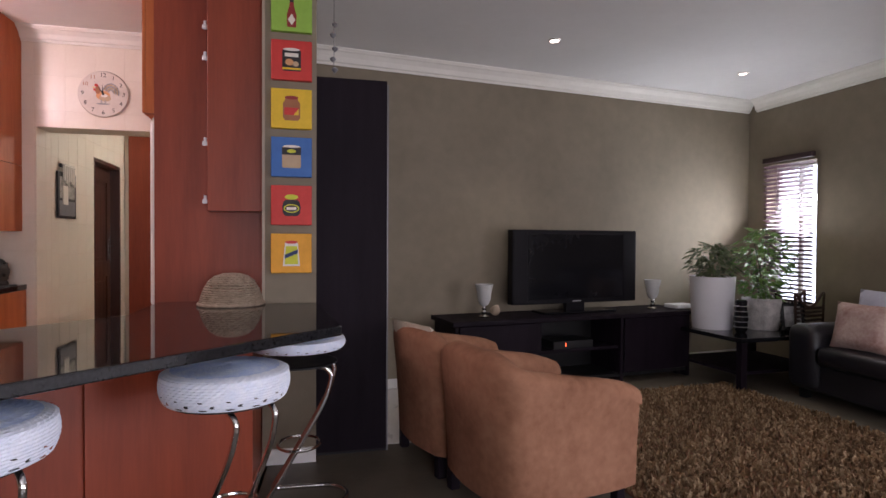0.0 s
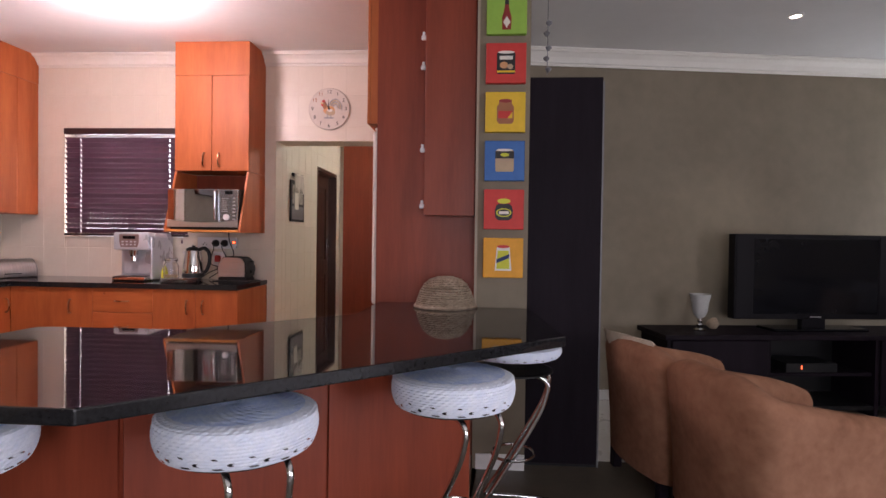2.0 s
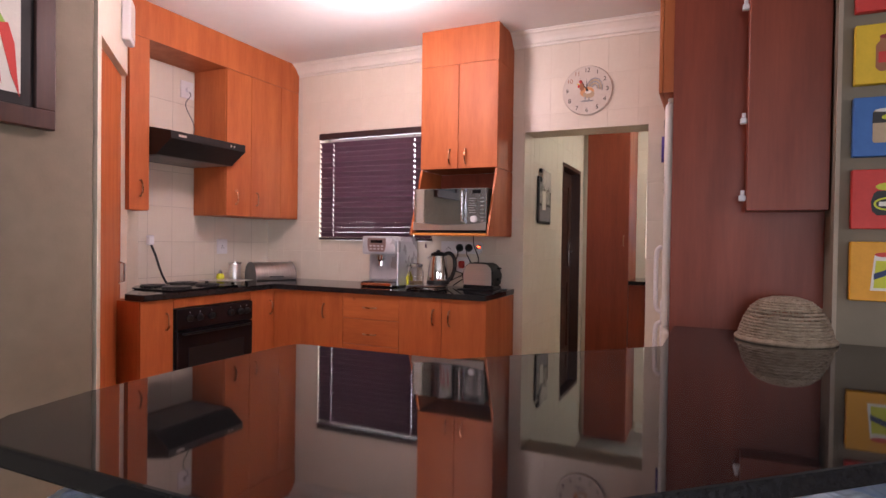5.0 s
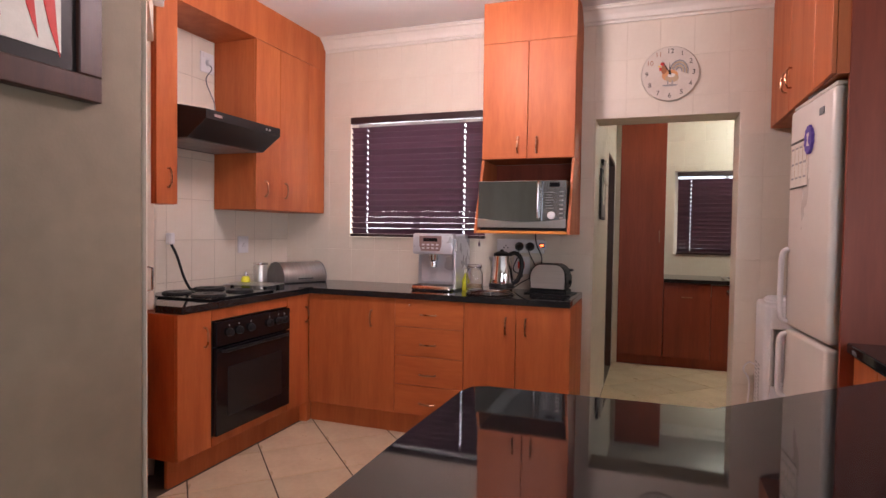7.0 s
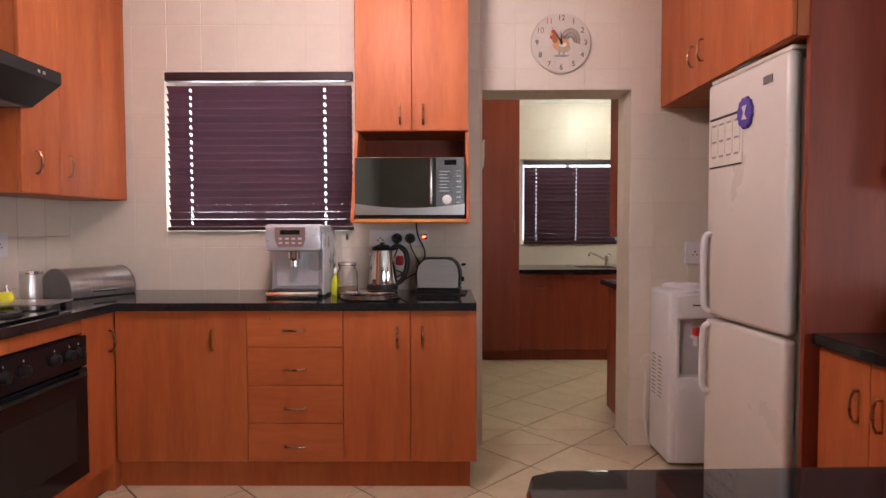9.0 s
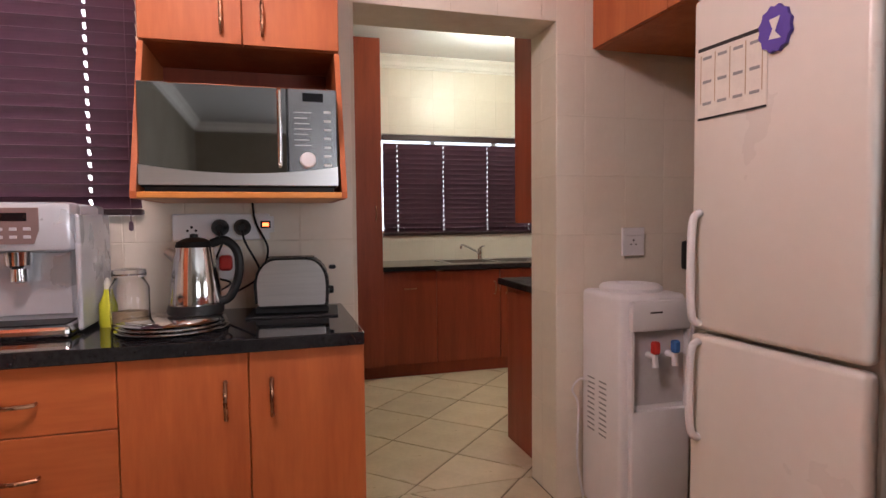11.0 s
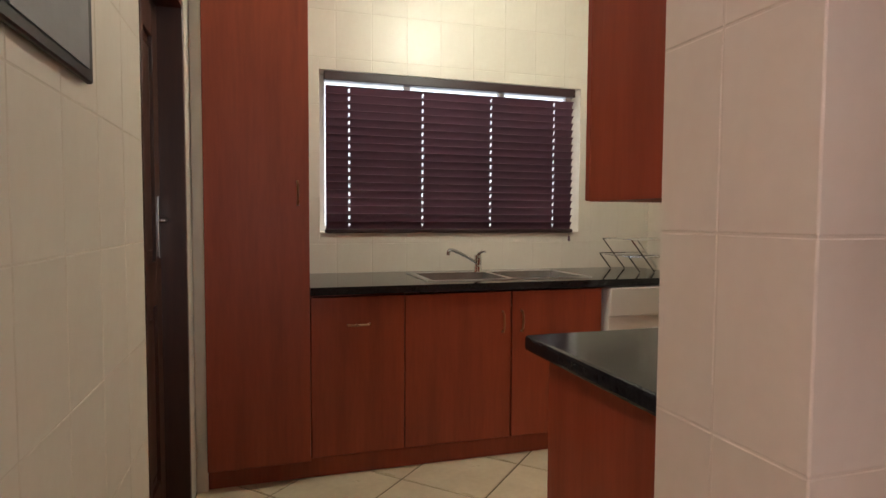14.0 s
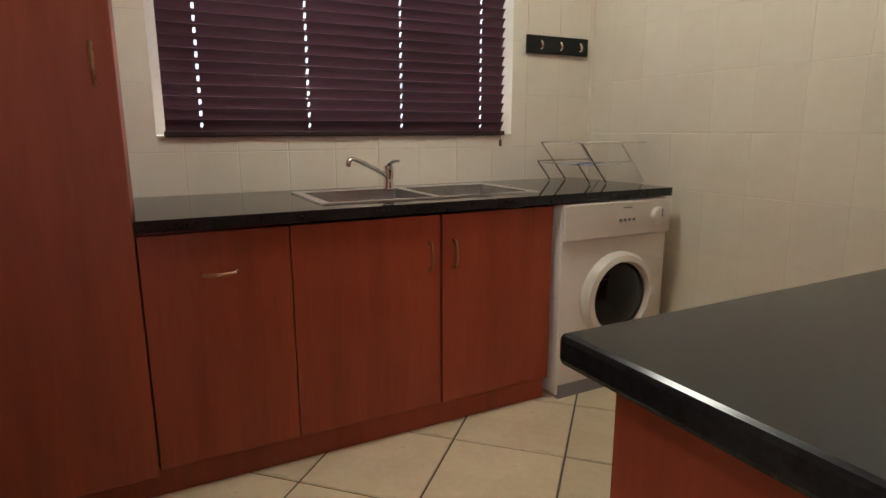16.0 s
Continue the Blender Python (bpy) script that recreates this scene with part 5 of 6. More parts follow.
flat(bm, [(0.133 + (px - 0.133) * 0.91, 0.036 + (pz - 0.03) * 0.93) for px, pz in prof], -0.006, 0.02)
bmesh.ops.bevel(bm, geom=list(bm.edges), offset=0.004, segments=2, affect="EDGES")
part("steel_side", bm, toaster_steel, t, "brushed steel side", True)
for y0 in (0.04, 0.095):
    part("slot", box(B(), 0.045, 0.215, y0, y0 + 0.022, 0.1872, 0.1888), black_gloss, t)
part("base", box(B(), 0.0, 0.266, 0.01, 0.145, 0.008, 0.03, 0.004), black_plastic, t)
part("lever", box(B(), 0.268, 0.295, 0.06, 0.095, 0.145, 0.158, 0.004), black_plastic, t)
part("browning_knob", tilt(lathe(B(), [(0.014, 0), (0.012, 0.016), (0.004, 0.018)], 16), pose(0.268, 0.078, 0.075, 0, 90)), black_plastic, t, smooth=True)

t = thing("serving_tray", -2.10, 4.63, CT, 0, "round stacked steel serving tray on the worktop", "tray")
for k in range(3):
    part("rim", lathe(B(), [(0.15 - 0.004 * k, 0.002 + 0.011 * k), (0.158 - 0.004 * k, 0.006 + 0.011 * k), (0.15 - 0.004 * k, 0.011 + 0.011 * k)], 40), chrome, t, smooth=True)
t = thing("kettle", -2.045, 4.70, CT + 0.035, 0, "steel electric kettle with a black handle", "kettle")
part("kettle_body", lathe(B(), [(0.078, 0.028), (0.079, 0.035), (0.072, 0.10), (0.062, 0.17), (0.056, 0.205), (0.05, 0.21)], 32), chrome, t, smooth=True)
part("base", lathe(B(), [(0.082, 0.0), (0.084, 0.012), (0.080, 0.028), (0.02, 0.028)], 32), black_plastic, t, smooth=True)
part("lid", lathe(B(), [(0.056, 0.207), (0.05, 0.222), (0.03, 0.232), (0.012, 0.236), (0.012, 0.245), (0.004, 0.247)], 28), black_plastic, t, smooth=True)
part("handle", tube(B(), bezier([(0.05, 0, 0.215), (0.09, 0, 0.225), (0.125, 0, 0.19), (0.13, 0, 0.12), (0.105, 0, 0.05), (0.075, 0, 0.03)], 6), 0.014, 10), black_plastic, t, "black bowed handle", True)
part("spout", tilt(lathe(B(), [(0.02, 0), (0.012, 0.035)], 12), pose(-0.052, 0, 0.175, 0, -55)), steel, t, smooth=True)

t = thing("glass_jar", -2.235, 4.72, CT, 0, "clear glass storage jar with lid", "jar")
part("glass", lathe(B(), [(0.05, 0.0), (0.056, 0.01), (0.056, 0.12), (0.04, 0.15), (0.036, 0.152), (0.052, 0.12), (0.052, 0.012), (0.01, 0.006)], 28, caps=False), clear_glass, t, smooth=True)
part("lid", lathe(B(), [(0.046, 0.152), (0.05, 0.158), (0.046, 0.175), (0.012, 0.18)], 24), clear_glass, t, smooth=True)
part("contents", lathe(B(), [(0.048, 0.012), (0.049, 0.05), (0.01, 0.055)], 20), P["tin"], t)
t = thing("soap_bottle", -2.30, 4.74, CT, 0, "small lime green washing-up bottle", "bottle")
part("bottle", lathe(B(), [(0.024, 0), (0.026, 0.01), (0.025, 0.07), (0.012, 0.10), (0.010, 0.115)], 18), P["lime"], t, smooth=True)
part("cap", lathe(B(), [(0.011, 0.115), (0.011, 0.135), (0.004, 0.15)], 14), P["white"], t)

t = thing("bread_bin", -3.62, 4.725, CT, 63, "brushed steel roll-top bread bin in the corner", "bread bin")
arc = [(-0.125, 0.006)] + [(-0.13 * math.cos(q), 0.035 + 0.115 * math.sin(q)) for q in [math.pi * i / 14 for i in range(15)]] + [(0.125, 0.006)]
bm = B()
extrude_x(bm, arc, -0.17, 0.17)
part("case", bm, bin_steel, t, "dull brushed steel case", True)
for x0 in (-0.1735, 0.1705):
    bm = B()
    extrude_x(bm, [(1.025 * p - 0.0005, q + 0.003 if q > 0.01 else 0.0) for p, q in arc], x0, x0 + 0.003)
    part("end_plate", bm, grey_plastic, t, "dark end plate")
part("grip", box(B(), -0.06, 0.06, -0.137, -0.1285, 0.03, 0.038, 0.001), black_plastic, t)
t = thing("steel_canister", -3.70, 4.40, CT, 0, "tall steel canister beside the hob", "canister")
part("tin", lathe(B(), [(0.045, 0.0), (0.046, 0.005), (0.046, 0.135), (0.044, 0.14)], 28), steel, t, smooth=True)
part("lid", lathe(B(), [(0.048, 0.1405), (0.048, 0.155), (0.01, 0.16)], 28), chrome, t, smooth=True)
t = thing("oil_bottle", -3.72, 4.27, CT, 0, "small glass oil jar with a metal lid", "jar")
part("glass", lathe(B(), [(0.028, 0), (0.03, 0.05), (0.02, 0.07)], 20), P["lime"], t, smooth=True)
part("lid", lathe(B(), [(0.02, 0.0705), (0.012, 0.085), (0.004, 0.10)], 16), chrome, t, smooth=True)
t = thing("baking_sheet", -3.60, 4.22, CT + 0.022, 6, "flat steel tray beside the hob", "tray")
part("sheet", box(B(), -0.17, 0.15, -0.11, 0.11, 0, 0.006), steel, t)
for a in (-0.12, 0.12):
    for c in (-0.08, 0.08):
        part("foot", box(B(), a - 0.008, a + 0.008, c - 0.008, c + 0.008, -0.022, 0.0), black_plastic, t)

t = thing("hob", -3.86, 3.52, CT, 0, "black electric hob with four solid plates", "hob")
part("hob_top", box(B(), 0.0, 0.51, 0, 0.56, 0.0, 0.010, 0.003), black_gloss, t)
for a, c, r in ((0.14, 0.15, 0.075), (0.37, 0.15, 0.09), (0.14, 0.41, 0.09), (0.37, 0.41, 0.075)):
    part("hot_plate", lathe(B(), [(r + 0.006, 0.0105), (r + 0.006, 0.015), (r, 0.022), (r * 0.35, 0.022), (r * 0.3, 0.018), (0.01, 0.018)], 32, (a, c, 0)), black_plastic, t, "round dark cooking plate", True)


def socket(x, y, z, rz, w, h, label, holes=True):
    t = thing("wall_socket", x, y, z, rz, label, "socket")
    p = part("plate", box(B(), -w / 2, w / 2, -0.010, 0.0, -h / 2, h / 2, 0.003), white_plastic, t)
    if holes:
        for a, c, r in ((0, 0.006, 0.005), (-0.012, -0.012, 0.004), (0.012, -0.012, 0.004)):
            part("pin_hole", tilt(lathe(B(), [(r, 0), (r * 0.9, 0.0005)], 10), pose(a, -0.0101, c, 90)), black_plastic, t)
        part("switch", box(B(), -w * 0.36, w * 0.36, -0.014, -0.0105, h * 0.22, h * 0.42, 0.001), white_plastic, t)
    return t


socket(-0.275, 4.994, 1.13, 0, 0.115, 0.125, "white three-pin wall socket above the water cooler")
socket(-3.894, 4.45, 1.195, 90, 0.11, 0.12, "white wall socket above the worktop")
socket(-3.894, 4.09, 2.385, 90, 0.12, 0.13, "white wall socket for the cooker hood")
t = thing("hood_cable", -3.88, 4.09, 2.0, 0, "thin grey cable hanging to the cooker hood", "cable")
part("wire", tube(B(), bezier([(0.0, 0.0, 0.38), (0.03, 0.0, 0.34), (0.012, -0.03, 0.26), (0.01, 0.05, 0.12), (0.01, 0.03, -0.02)], 8), 0.004, 6), grey_plastic, t, smooth=True)
part("plug", tilt(lathe(B(), [(0.022, 0), (0.02, 0.025), (0.006, 0.03)], 14), pose(-0.002, 0, 0.385, 0, 90)), white_plastic, t, smooth=True)
t = thing("hob_cable", -3.86, 3.76, CT, 0, "black cable from a white plug beside the hob", "cable")
part("plug", box(B(), -0.02, 0.02, -0.025, 0.02, 0.29, 0.36, 0.008), white_plastic, t)
part("wire", tube(B(), bezier([(0.0, 0.0, 0.30), (0.05, 0.0, 0.22), (0.07, 0.03, 0.10), (0.10, 0.05, 0.025), (0.16, 0.03, 0.024)], 8), 0.008, 7), black_plastic, t, smooth=True)

# socket strip with plugs behind the toaster
t = thing("socket_strip", -2.15, 4.994, 1.215, 0, "white multi-way socket strip with black plugs", "socket")
part("plate", box(B(), 0, 0.33, -0.025, 0, -0.045, 0.05, 0.004), white_plastic, t)
sw = part("switch_plate", box(B(), 0.285, 0.345, -0.030, -0.0255, -0.02, 0.04, 0.003), white_plastic, t)
part("switch_frame", box(B(), 0.297, 0.333, -0.0318, -0.0302, -0.004, 0.023, 0.001), black_plastic, sw)
part("switch_light", box(B(), 0.304, 0.326, -0.033, -0.0305, 0.003, 0.016, 0.001), red_led, sw, "glowing red rocker switch")
for k in range(3):
    part("pin_hole", tilt(lathe(B(), [(0.005, 0), (0.0045, 0.0006)], 10), pose(0.05 + 0.014 * k, -0.0252, -0.01 + 0.012 * (k == 1), 90)), black_plastic, t)
for k, px in enumerate((0.16, 0.235)):
    bm = B()
    lathe(bm, [(0.03, 0), (0.03, 0.012), (0.018, 0.04), (0.012, 0.055)], 16)
    tilt(bm, pose(px, -0.026, 0.0, 90))
    pl = part("plug", bm, black_plastic, t, "black plug", True)
    part("wire", tube(B(), bezier([(px, -0.075, 0.0), (px + 0.01, -0.09, -0.05), (px - 0.03 + 0.09 * k, -0.07, -0.16), (px + 0.03, -0.04, -0.20), (px - 0.05, -0.05, -0.245), (px - 0.10, -0.09, -0.286)], 6), 0.004, 6), black_plastic, pl, smooth=True)
part("upper_wire", tube(B(), bezier([(0.27, -0.03, 0.10), (0.28, -0.04, 0.02), (0.32, -0.05, -0.07), (0.31, -0.04, -0.14)], 6), 0.004, 6), black_plastic, t, smooth=True)
t = thing("wall_socket", -1.975, 4.994, 1.085, 0, "white wall socket with a red plug", "socket")
part("plate", box(B(), -0.055, 0.055, -0.01, 0, -0.06, 0.06, 0.003), white_plastic, t)
part("plug", box(B(), -0.022, 0.022, -0.045, -0.0105, -0.025, 0.03, 0.01, 2), P["red"], t, "red plug top")


# ---- clock ----
def lettering(text, size, m, parent, x, z, y):
    cu = bpy.data.curves.new("text", "FONT")
    cu.body, cu.size, cu.align_x, cu.align_y, cu.extrude = text, size, "CENTER", "CENTER", 0.0006
    tmp = new("text", cu)
    bpy.context.view_layer.update()
    me = bpy.data.meshes.new_from_object(tmp.evaluated_get(bpy.context.evaluated_depsgraph_get()))
    bpy.data.objects.remove(tmp)
    me.materials.clear()
    me.materials.append(m)
    o = new("numeral", me)
    o.parent, o.matrix_basis = parent, pose(x, y, z, 90)
    return o


t = thing("wall_clock", -1.052, 4.994, 2.325, 0, "round white wall clock painted with a rooster", "clock")
face_mat = mat("clock_face", (0.66, 0.60, 0.53), (0.56, 0.49, 0.42), 0.6, scale=9)
part("face", tilt(lathe(B(), [(0.17, 0), (0.172, 0.006), (0.166, 0.016), (0.01, 0.017)], 48), pose(0, 0, 0, 90)), face_mat, t, smooth=True)
for k in range(1, 13):
    a = radians(90 - 30 * k)
    lettering(str(k), 0.042, P["brown"] if k in (10, 11) else P["black"], t, 0.138 * math.cos(a), 0.138 * math.sin(a), -0.0185)
shapes = [("peach", ell(0.0, -0.012, 0.048, 0.036)), ("tin", ell(0.012, -0.030, 0.040, 0.026)), ("brown", ell(-0.036, 0.028, 0.018, 0.030)), ("red", ell(-0.045, 0.062, 0.013, 0.011)), ("red", ell(-0.058, 0.030, 0.007, 0.011)), ("yellow", ell(-0.062, 0.046, 0.008, 0.004)), ("grey", ell(0.0, -0.074, 0.045, 0.006)), ("grey", ell(-0.012, -0.058, 0.004, 0.018)), ("grey", ell(0.014, -0.060, 0.004, 0.018)), ("white", ell(0.008, -0.012, 0.022, 0.012))]
for k in range(5):
    r = 0.014 + 0.009 * k
    u = [radians(165 - 26 * i) for i in range(8)]
    shapes.append(("grey" if k % 2 == 0 else "tin", [(0.052 + r * math.cos(v), 0.012 + 1.25 * r * math.sin(v)) for v in u] + [(0.052 + (r + 0.006) * math.cos(v), 0.012 + 1.25 * (r + 0.006) * math.sin(v)) for v in reversed(u)]))
for k, (c, pts) in enumerate(shapes):
    part("painted_shape", flat(B(), pts, -0.0180 - 0.0003 * k, -0.0168), P[c], t)
for a, L, w in ((122, 0.105, 0.004), (93, 0.075, 0.005)):
    c, s = math.cos(radians(a)), math.sin(radians(a))
    part("clock_hand", flat(B(), [(-w * s, w * c), (-c * 0.015, -s * 0.015), (w * s, -w * c), (L * c, L * s)], -0.0250, -0.0235), P["black"], t, "black pointer")
part("hub", tilt(lathe(B(), [(0.008, 0.017), (0.007, 0.025), (0.002, 0.026)], 14), pose(0, 0, 0, 90)), P["black"], t)

# ---- details on the refrigerator and cooler ----
def on_fridge(ob, x, z):
    """Puts a thing flat on the refrigerator door."""
    ob.matrix_basis = FRIDGE @ pose(x, -0.0135, z)
    return ob


t = thing("fridge_calendar", 0, 0, 0, 0, "printed timetable sheet stuck on the refrigerator", "paper")
on_fridge(t, 0.03, 1.541).scale = (0.97, 1.0, 1.12)
part("sheet", box(B(), 0, 0.26, -0.0015, 0, 0.0, 0.20), P["white"], t)
part("border_top", box(B(), 0, 0.26, -0.0022, -0.0016, 0.19, 0.20), P["black"], t)
part("border_bottom", box(B(), 0, 0.26, -0.0022, -0.0016, 0.0, 0.006), P["black"], t)
for k in range(5):
    part("ruled_line", box(B(), 0.01 + 0.058 * k, 0.013 + 0.058 * k, -0.0022, -0.0016, 0.045, 0.18), P["tin"], t)
for z in (0.165, 0.10, 0.04):
    for k in range(4):
        part("printed_bar", box(B(), 0.02 + 0.06 * k, 0.055 + 0.06 * k, -0.0022, -0.0016, z, z + 0.008), P["grey"], t)
t = on_fridge(thing("fridge_magnet", 0, 0, 0, 0, "purple shaggy fridge magnet with a white mark", "magnet"), 0.31, 1.745)
bm = B()
flat(bm, [(0.062 * math.cos(k * 0.2618) * (1 + 0.12 * (k % 2)), 0.078 * math.sin(k * 0.2618) * (1 + 0.12 * (k % 2))) for k in range(24)], -0.012, 0)
part("pad", bm, P["purple"], t)
part("mark", flat(B(), [(-0.02, 0.035), (0.025, 0.04), (0.005, -0.01), (0.03, -0.04), (-0.02, -0.035), (-0.005, 0.0)], -0.0135, -0.0122), P["white"], t)
t.scale = (0.75, 1.0, 0.75)
t = on_fridge(thing("fridge_badge", 0, 0, 0, 0, "small grey badge on the refrigerator door", "badge"), 0.42, 1.83)
part("plate", box(B(), 0, 0.055, -0.003, 0, 0, 0.03), grey_plastic, t)
t = thing("tea_towel", -0.28, 4.22, 1.9455, 0, "folded dark cloth lying on top of the refrigerator", "cloth")
bm = B()
box(bm, -0.10, 0.10, -0.12, 0.10, 0, 0.025, 0.011, 3)
part("cloth", bm, grey_plastic, t, smooth=True)

cooler = bpy.data.objects["water_cooler"]
niche = part("tap_niche", box(B(), 0.055, 0.285, -0.002, 0.02, 0.50, 0.79, 0.001), mat("cooler_niche", (0.60, 0.58, 0.60), None, 0.4, scale=5), cooler, "recessed grey tap niche")
part("front_visor", box(B(), 0.03, 0.298, -0.030, -0.0005, 0.795, 0.915, 0.012, 2), white_plastic, cooler, smooth=True)
part("lower_front", box(B(), 0.03, 0.298, -0.030, -0.0005, 0.03, 0.485, 0.012, 2), white_plastic, cooler, smooth=True)
for a in (0.03, 0.286):
    part("front_post", box(B(), a, a + 0.012, -0.028, -0.0005, 0.484, 0.796), white_plastic, cooler)
for k, c in enumerate(("red", "blue")):
    tap = part("tap", tube(B(), [(0.12 + 0.09 * k, -0.002, 0.70), (0.12 + 0.09 * k, -0.045, 0.70), (0.12 + 0.09 * k, -0.05, 0.66)], 0.013, 12), white_plastic, cooler, "white push tap", True)
    part("tap_lever", box(B(), 0.105 + 0.09 * k, 0.135 + 0.09 * k, -0.065, -0.035, 0.712, 0.76, 0.006), P[c], tap, c + " tap lever")
for row in range(11):
    for col in (0.10, 0.19):
        part("vent_slit", box(B(), -0.0008, 0.0003, col, col + 0.055, 0.34 + 0.022 * row, 0.346 + 0.022 * row), grey_plastic, cooler)
part("printed_bar", box(B(), 0.11, 0.165, -0.0312, -0.0305, 0.865, 0.872), P["black"], cooler)
t = thing("cooler_cable", -0.545, 4.96, 0.0, 0, "white cable behind the water cooler", "cable")
part("wire", tube(B(), bezier([(0.01, 0.0, 0.01), (-0.02, 0.0, 0.2), (-0.01, 0.01, 0.42), (-0.045, 0.0, 0.50), (-0.02, -0.02, 0.55), (0.014, -0.03, 0.54)], 6), 0.005, 6), white_plastic, t, smooth=True)
t = thing("mop", -0.025, 4.93, 0.0, 0, "pair of white poles with a black grip in the corner", "mop")
for a in (0, 0.03):
    part("pole", tube(B(), [(a, 0, 0.0), (a + 0.01, 0.02, 1.02)], 0.008, 8), white_plastic, t)
part("grip", box(B(), -0.012, 0.058, -0.005, 0.045, 1.0, 1.13, 0.012, 2), black_plastic, t, smooth=True)

# ---- scullery things ----
t = thing("door_scullery", -1.60, 6.20, 0.0, 90, "dark stained wooden panel door, closed", "door", kind="structure")
part("leaf", box(B(), 0.035, 0.765, 0.0, 0.04, 0.005, 1.97), door_wood, t)
for a, c in ((0.035, 0.135), (0.665, 0.765)):
    part("stile", box(B(), a, c, -0.014, -0.0005, 0.005, 1.97, 0.002), door_wood, t)
for z0, z1 in ((0.005, 0.20), (0.86, 1.02), (1.83, 1.97)):
    part("rail", box(B(), 0.136, 0.664, -0.014, -0.0005, z0, z1, 0.002), door_wood, t)
for z0, z1 in ((0.24, 0.82), (1.06, 1.79)):
    part("panel", box(B(), 0.17, 0.63, -0.010, -0.0005, z0, z1, 0.009), door_wood, t)
for a, c, z0, z1 in ((0.0, 0.033, 0, 2.005), (0.767, 0.80, 0, 2.005), (0.033, 0.767, 1.973, 2.005)):
    part("door_frame", box(B(), a, c, -0.103, 0.07, z0, z1, 0.002), door_wood, t)
hp = part("handle_plate", box(B(), 0.705, 0.737, -0.018, -0.0145, 1.03, 1.26, 0.001), chrome, t)
part("handle", tube(B(), [(0.721, -0.018, 1.17), (0.721, -0.055, 1.17), (0.613, -0.058, 1.17)], 0.008, 8), chrome, hp, "chrome lever handle", True)

t = thing("wall_calendar", -1.494, 5.52, 1.415, 90, "dark framed notice board with papers", "notice board")
part("board", box(B(), -0.19, 0.19, -0.012, 0.0, 0.0, 0.37, 0.003), black_plastic, t)
part("picture_sheet", box(B(), -0.15, 0.15, -0.0145, -0.0125, 0.16, 0.33), mat("calendar_print", (0.55, 0.52, 0.45), (0.1, 0.1, 0.09), 0.6, scale=18), t, "grey printed sheet")
part("note", box(B(), -0.10, 0.0, -0.020, -0.0150, 0.11, 0.26), P["white"], t)
part("date_sheet", box(B(), -0.16, 0.16, -0.0145, -0.0125, 0.02, 0.14), grey_plastic, t)
bm = B()
tube(bm, [(-0.12, -0.03, 0.42), (0.12, -0.03, 0.42)], 0.008, 6)
for k in range(6):
    box(bm, -0.11 + 0.04 * k, -0.09 + 0.04 * k, -0.035, -0.018, 0.30 - 0.02 * (k % 3), 0.42, 0.003)
part("key_bundle", bm, P["white"], t, "bundle of keys and tags")
part("hook", box(B(), -0.14, 0.14, -0.02, 0.0, 0.405, 0.435, 0.003), black_plastic, t)

# sink, tap, dish rack, hooks, washing machine
t = thing("kitchen_sink", -0.44, 7.23, SZ, 0, "double-bowl stainless steel sink set in granite", "sink")
bm = B()
bowls = ((0.02, 0.42), (0.45, 0.85))
for x0, x1 in ((-0.015, 0.02), (0.42, 0.45), (0.85, 0.885)):
    box(bm, x0, x1, 0.0, 0.46, 0.0, 0.005)
for x0, x1 in bowls:
    box(bm, x0, x1, 0.0, 0.03, 0.0, 0.005)
    box(bm, x0, x1, 0.40, 0.46, 0.0, 0.005)
part("rim", bm, steel_h, t)
bowl_steel = mat("dull_bowl_steel", (0.30, 0.29, 0.28), (0.22, 0.21, 0.20), 0.35, metal=0.8, scale=12)
for x0, x1 in bowls:
    bm = B()
    top = [bm.verts.new(p) for p in ((x0, 0.03, 0.004), (x1, 0.03, 0.004), (x1, 0.40, 0.004), (x0, 0.40, 0.004))]
    bot = [bm.verts.new(p) for p in ((x0 + 0.03, 0.09, -0.15), (x1 - 0.03, 0.09, -0.15), (x1 - 0.03, 0.37, -0.15), (x0 + 0.03, 0.37, -0.15))]
    bm.faces.new(bot)
    for i in range(4):
        bm.faces.new((top[i], top[(i + 1) % 4], bot[(i + 1) % 4], bot[i]))
    part("bowl", bm, bowl_steel, t, "dull steel bowl")
t = thing("mixer_tap", -0.055, 7.62, SZ + 0.0055, 0, "chrome single-lever mixer tap at the sink", "tap")
t.scale = (0.95, 0.95, 0.78)
part("tap_body", lathe(B(), [(0.028, 0), (0.024, 0.01), (0.021, 0.06), (0.024, 0.10), (0.022, 0.125), (0.008, 0.13)], 24), chrome, t, smooth=True)
part("spout", tube(B(), bezier([(0.0, 0.0, 0.06), (-0.09, -0.03, 0.12), (-0.18, -0.06, 0.165), (-0.205, -0.07, 0.155), (-0.21, -0.07, 0.13)], 6), 0.011, 10), chrome, t, smooth=True)
part("lever", tube(B(), [(0, 0, 0.127), (0.015, -0.02, 0.145), (0.03, -0.045, 0.15)], 0.008, 8), chrome, t, smooth=True)

t = thing("dish_rack", 0.80, 7.40, SZ, 0, "folding steel wire dish rack on the worktop", "dish rack")
for yy in (0.0, 0.30):
    bm = B()
    for p, q in (((0.0, 0.19), (0.16, 0.004)), ((0.24, 0.19), (0.40, 0.004)), ((0.0, 0.19), (0.40, 0.19)), ((-0.02, 0.10), (0.32, 0.10)), ((-0.02, 0.10), (0.06, 0.005))):
        tube(bm, [(p[0], yy, p[1]), (q[0], yy, q[1])], 0.004, 6)
    part("end_frame", bm, chrome, t, smooth=True)
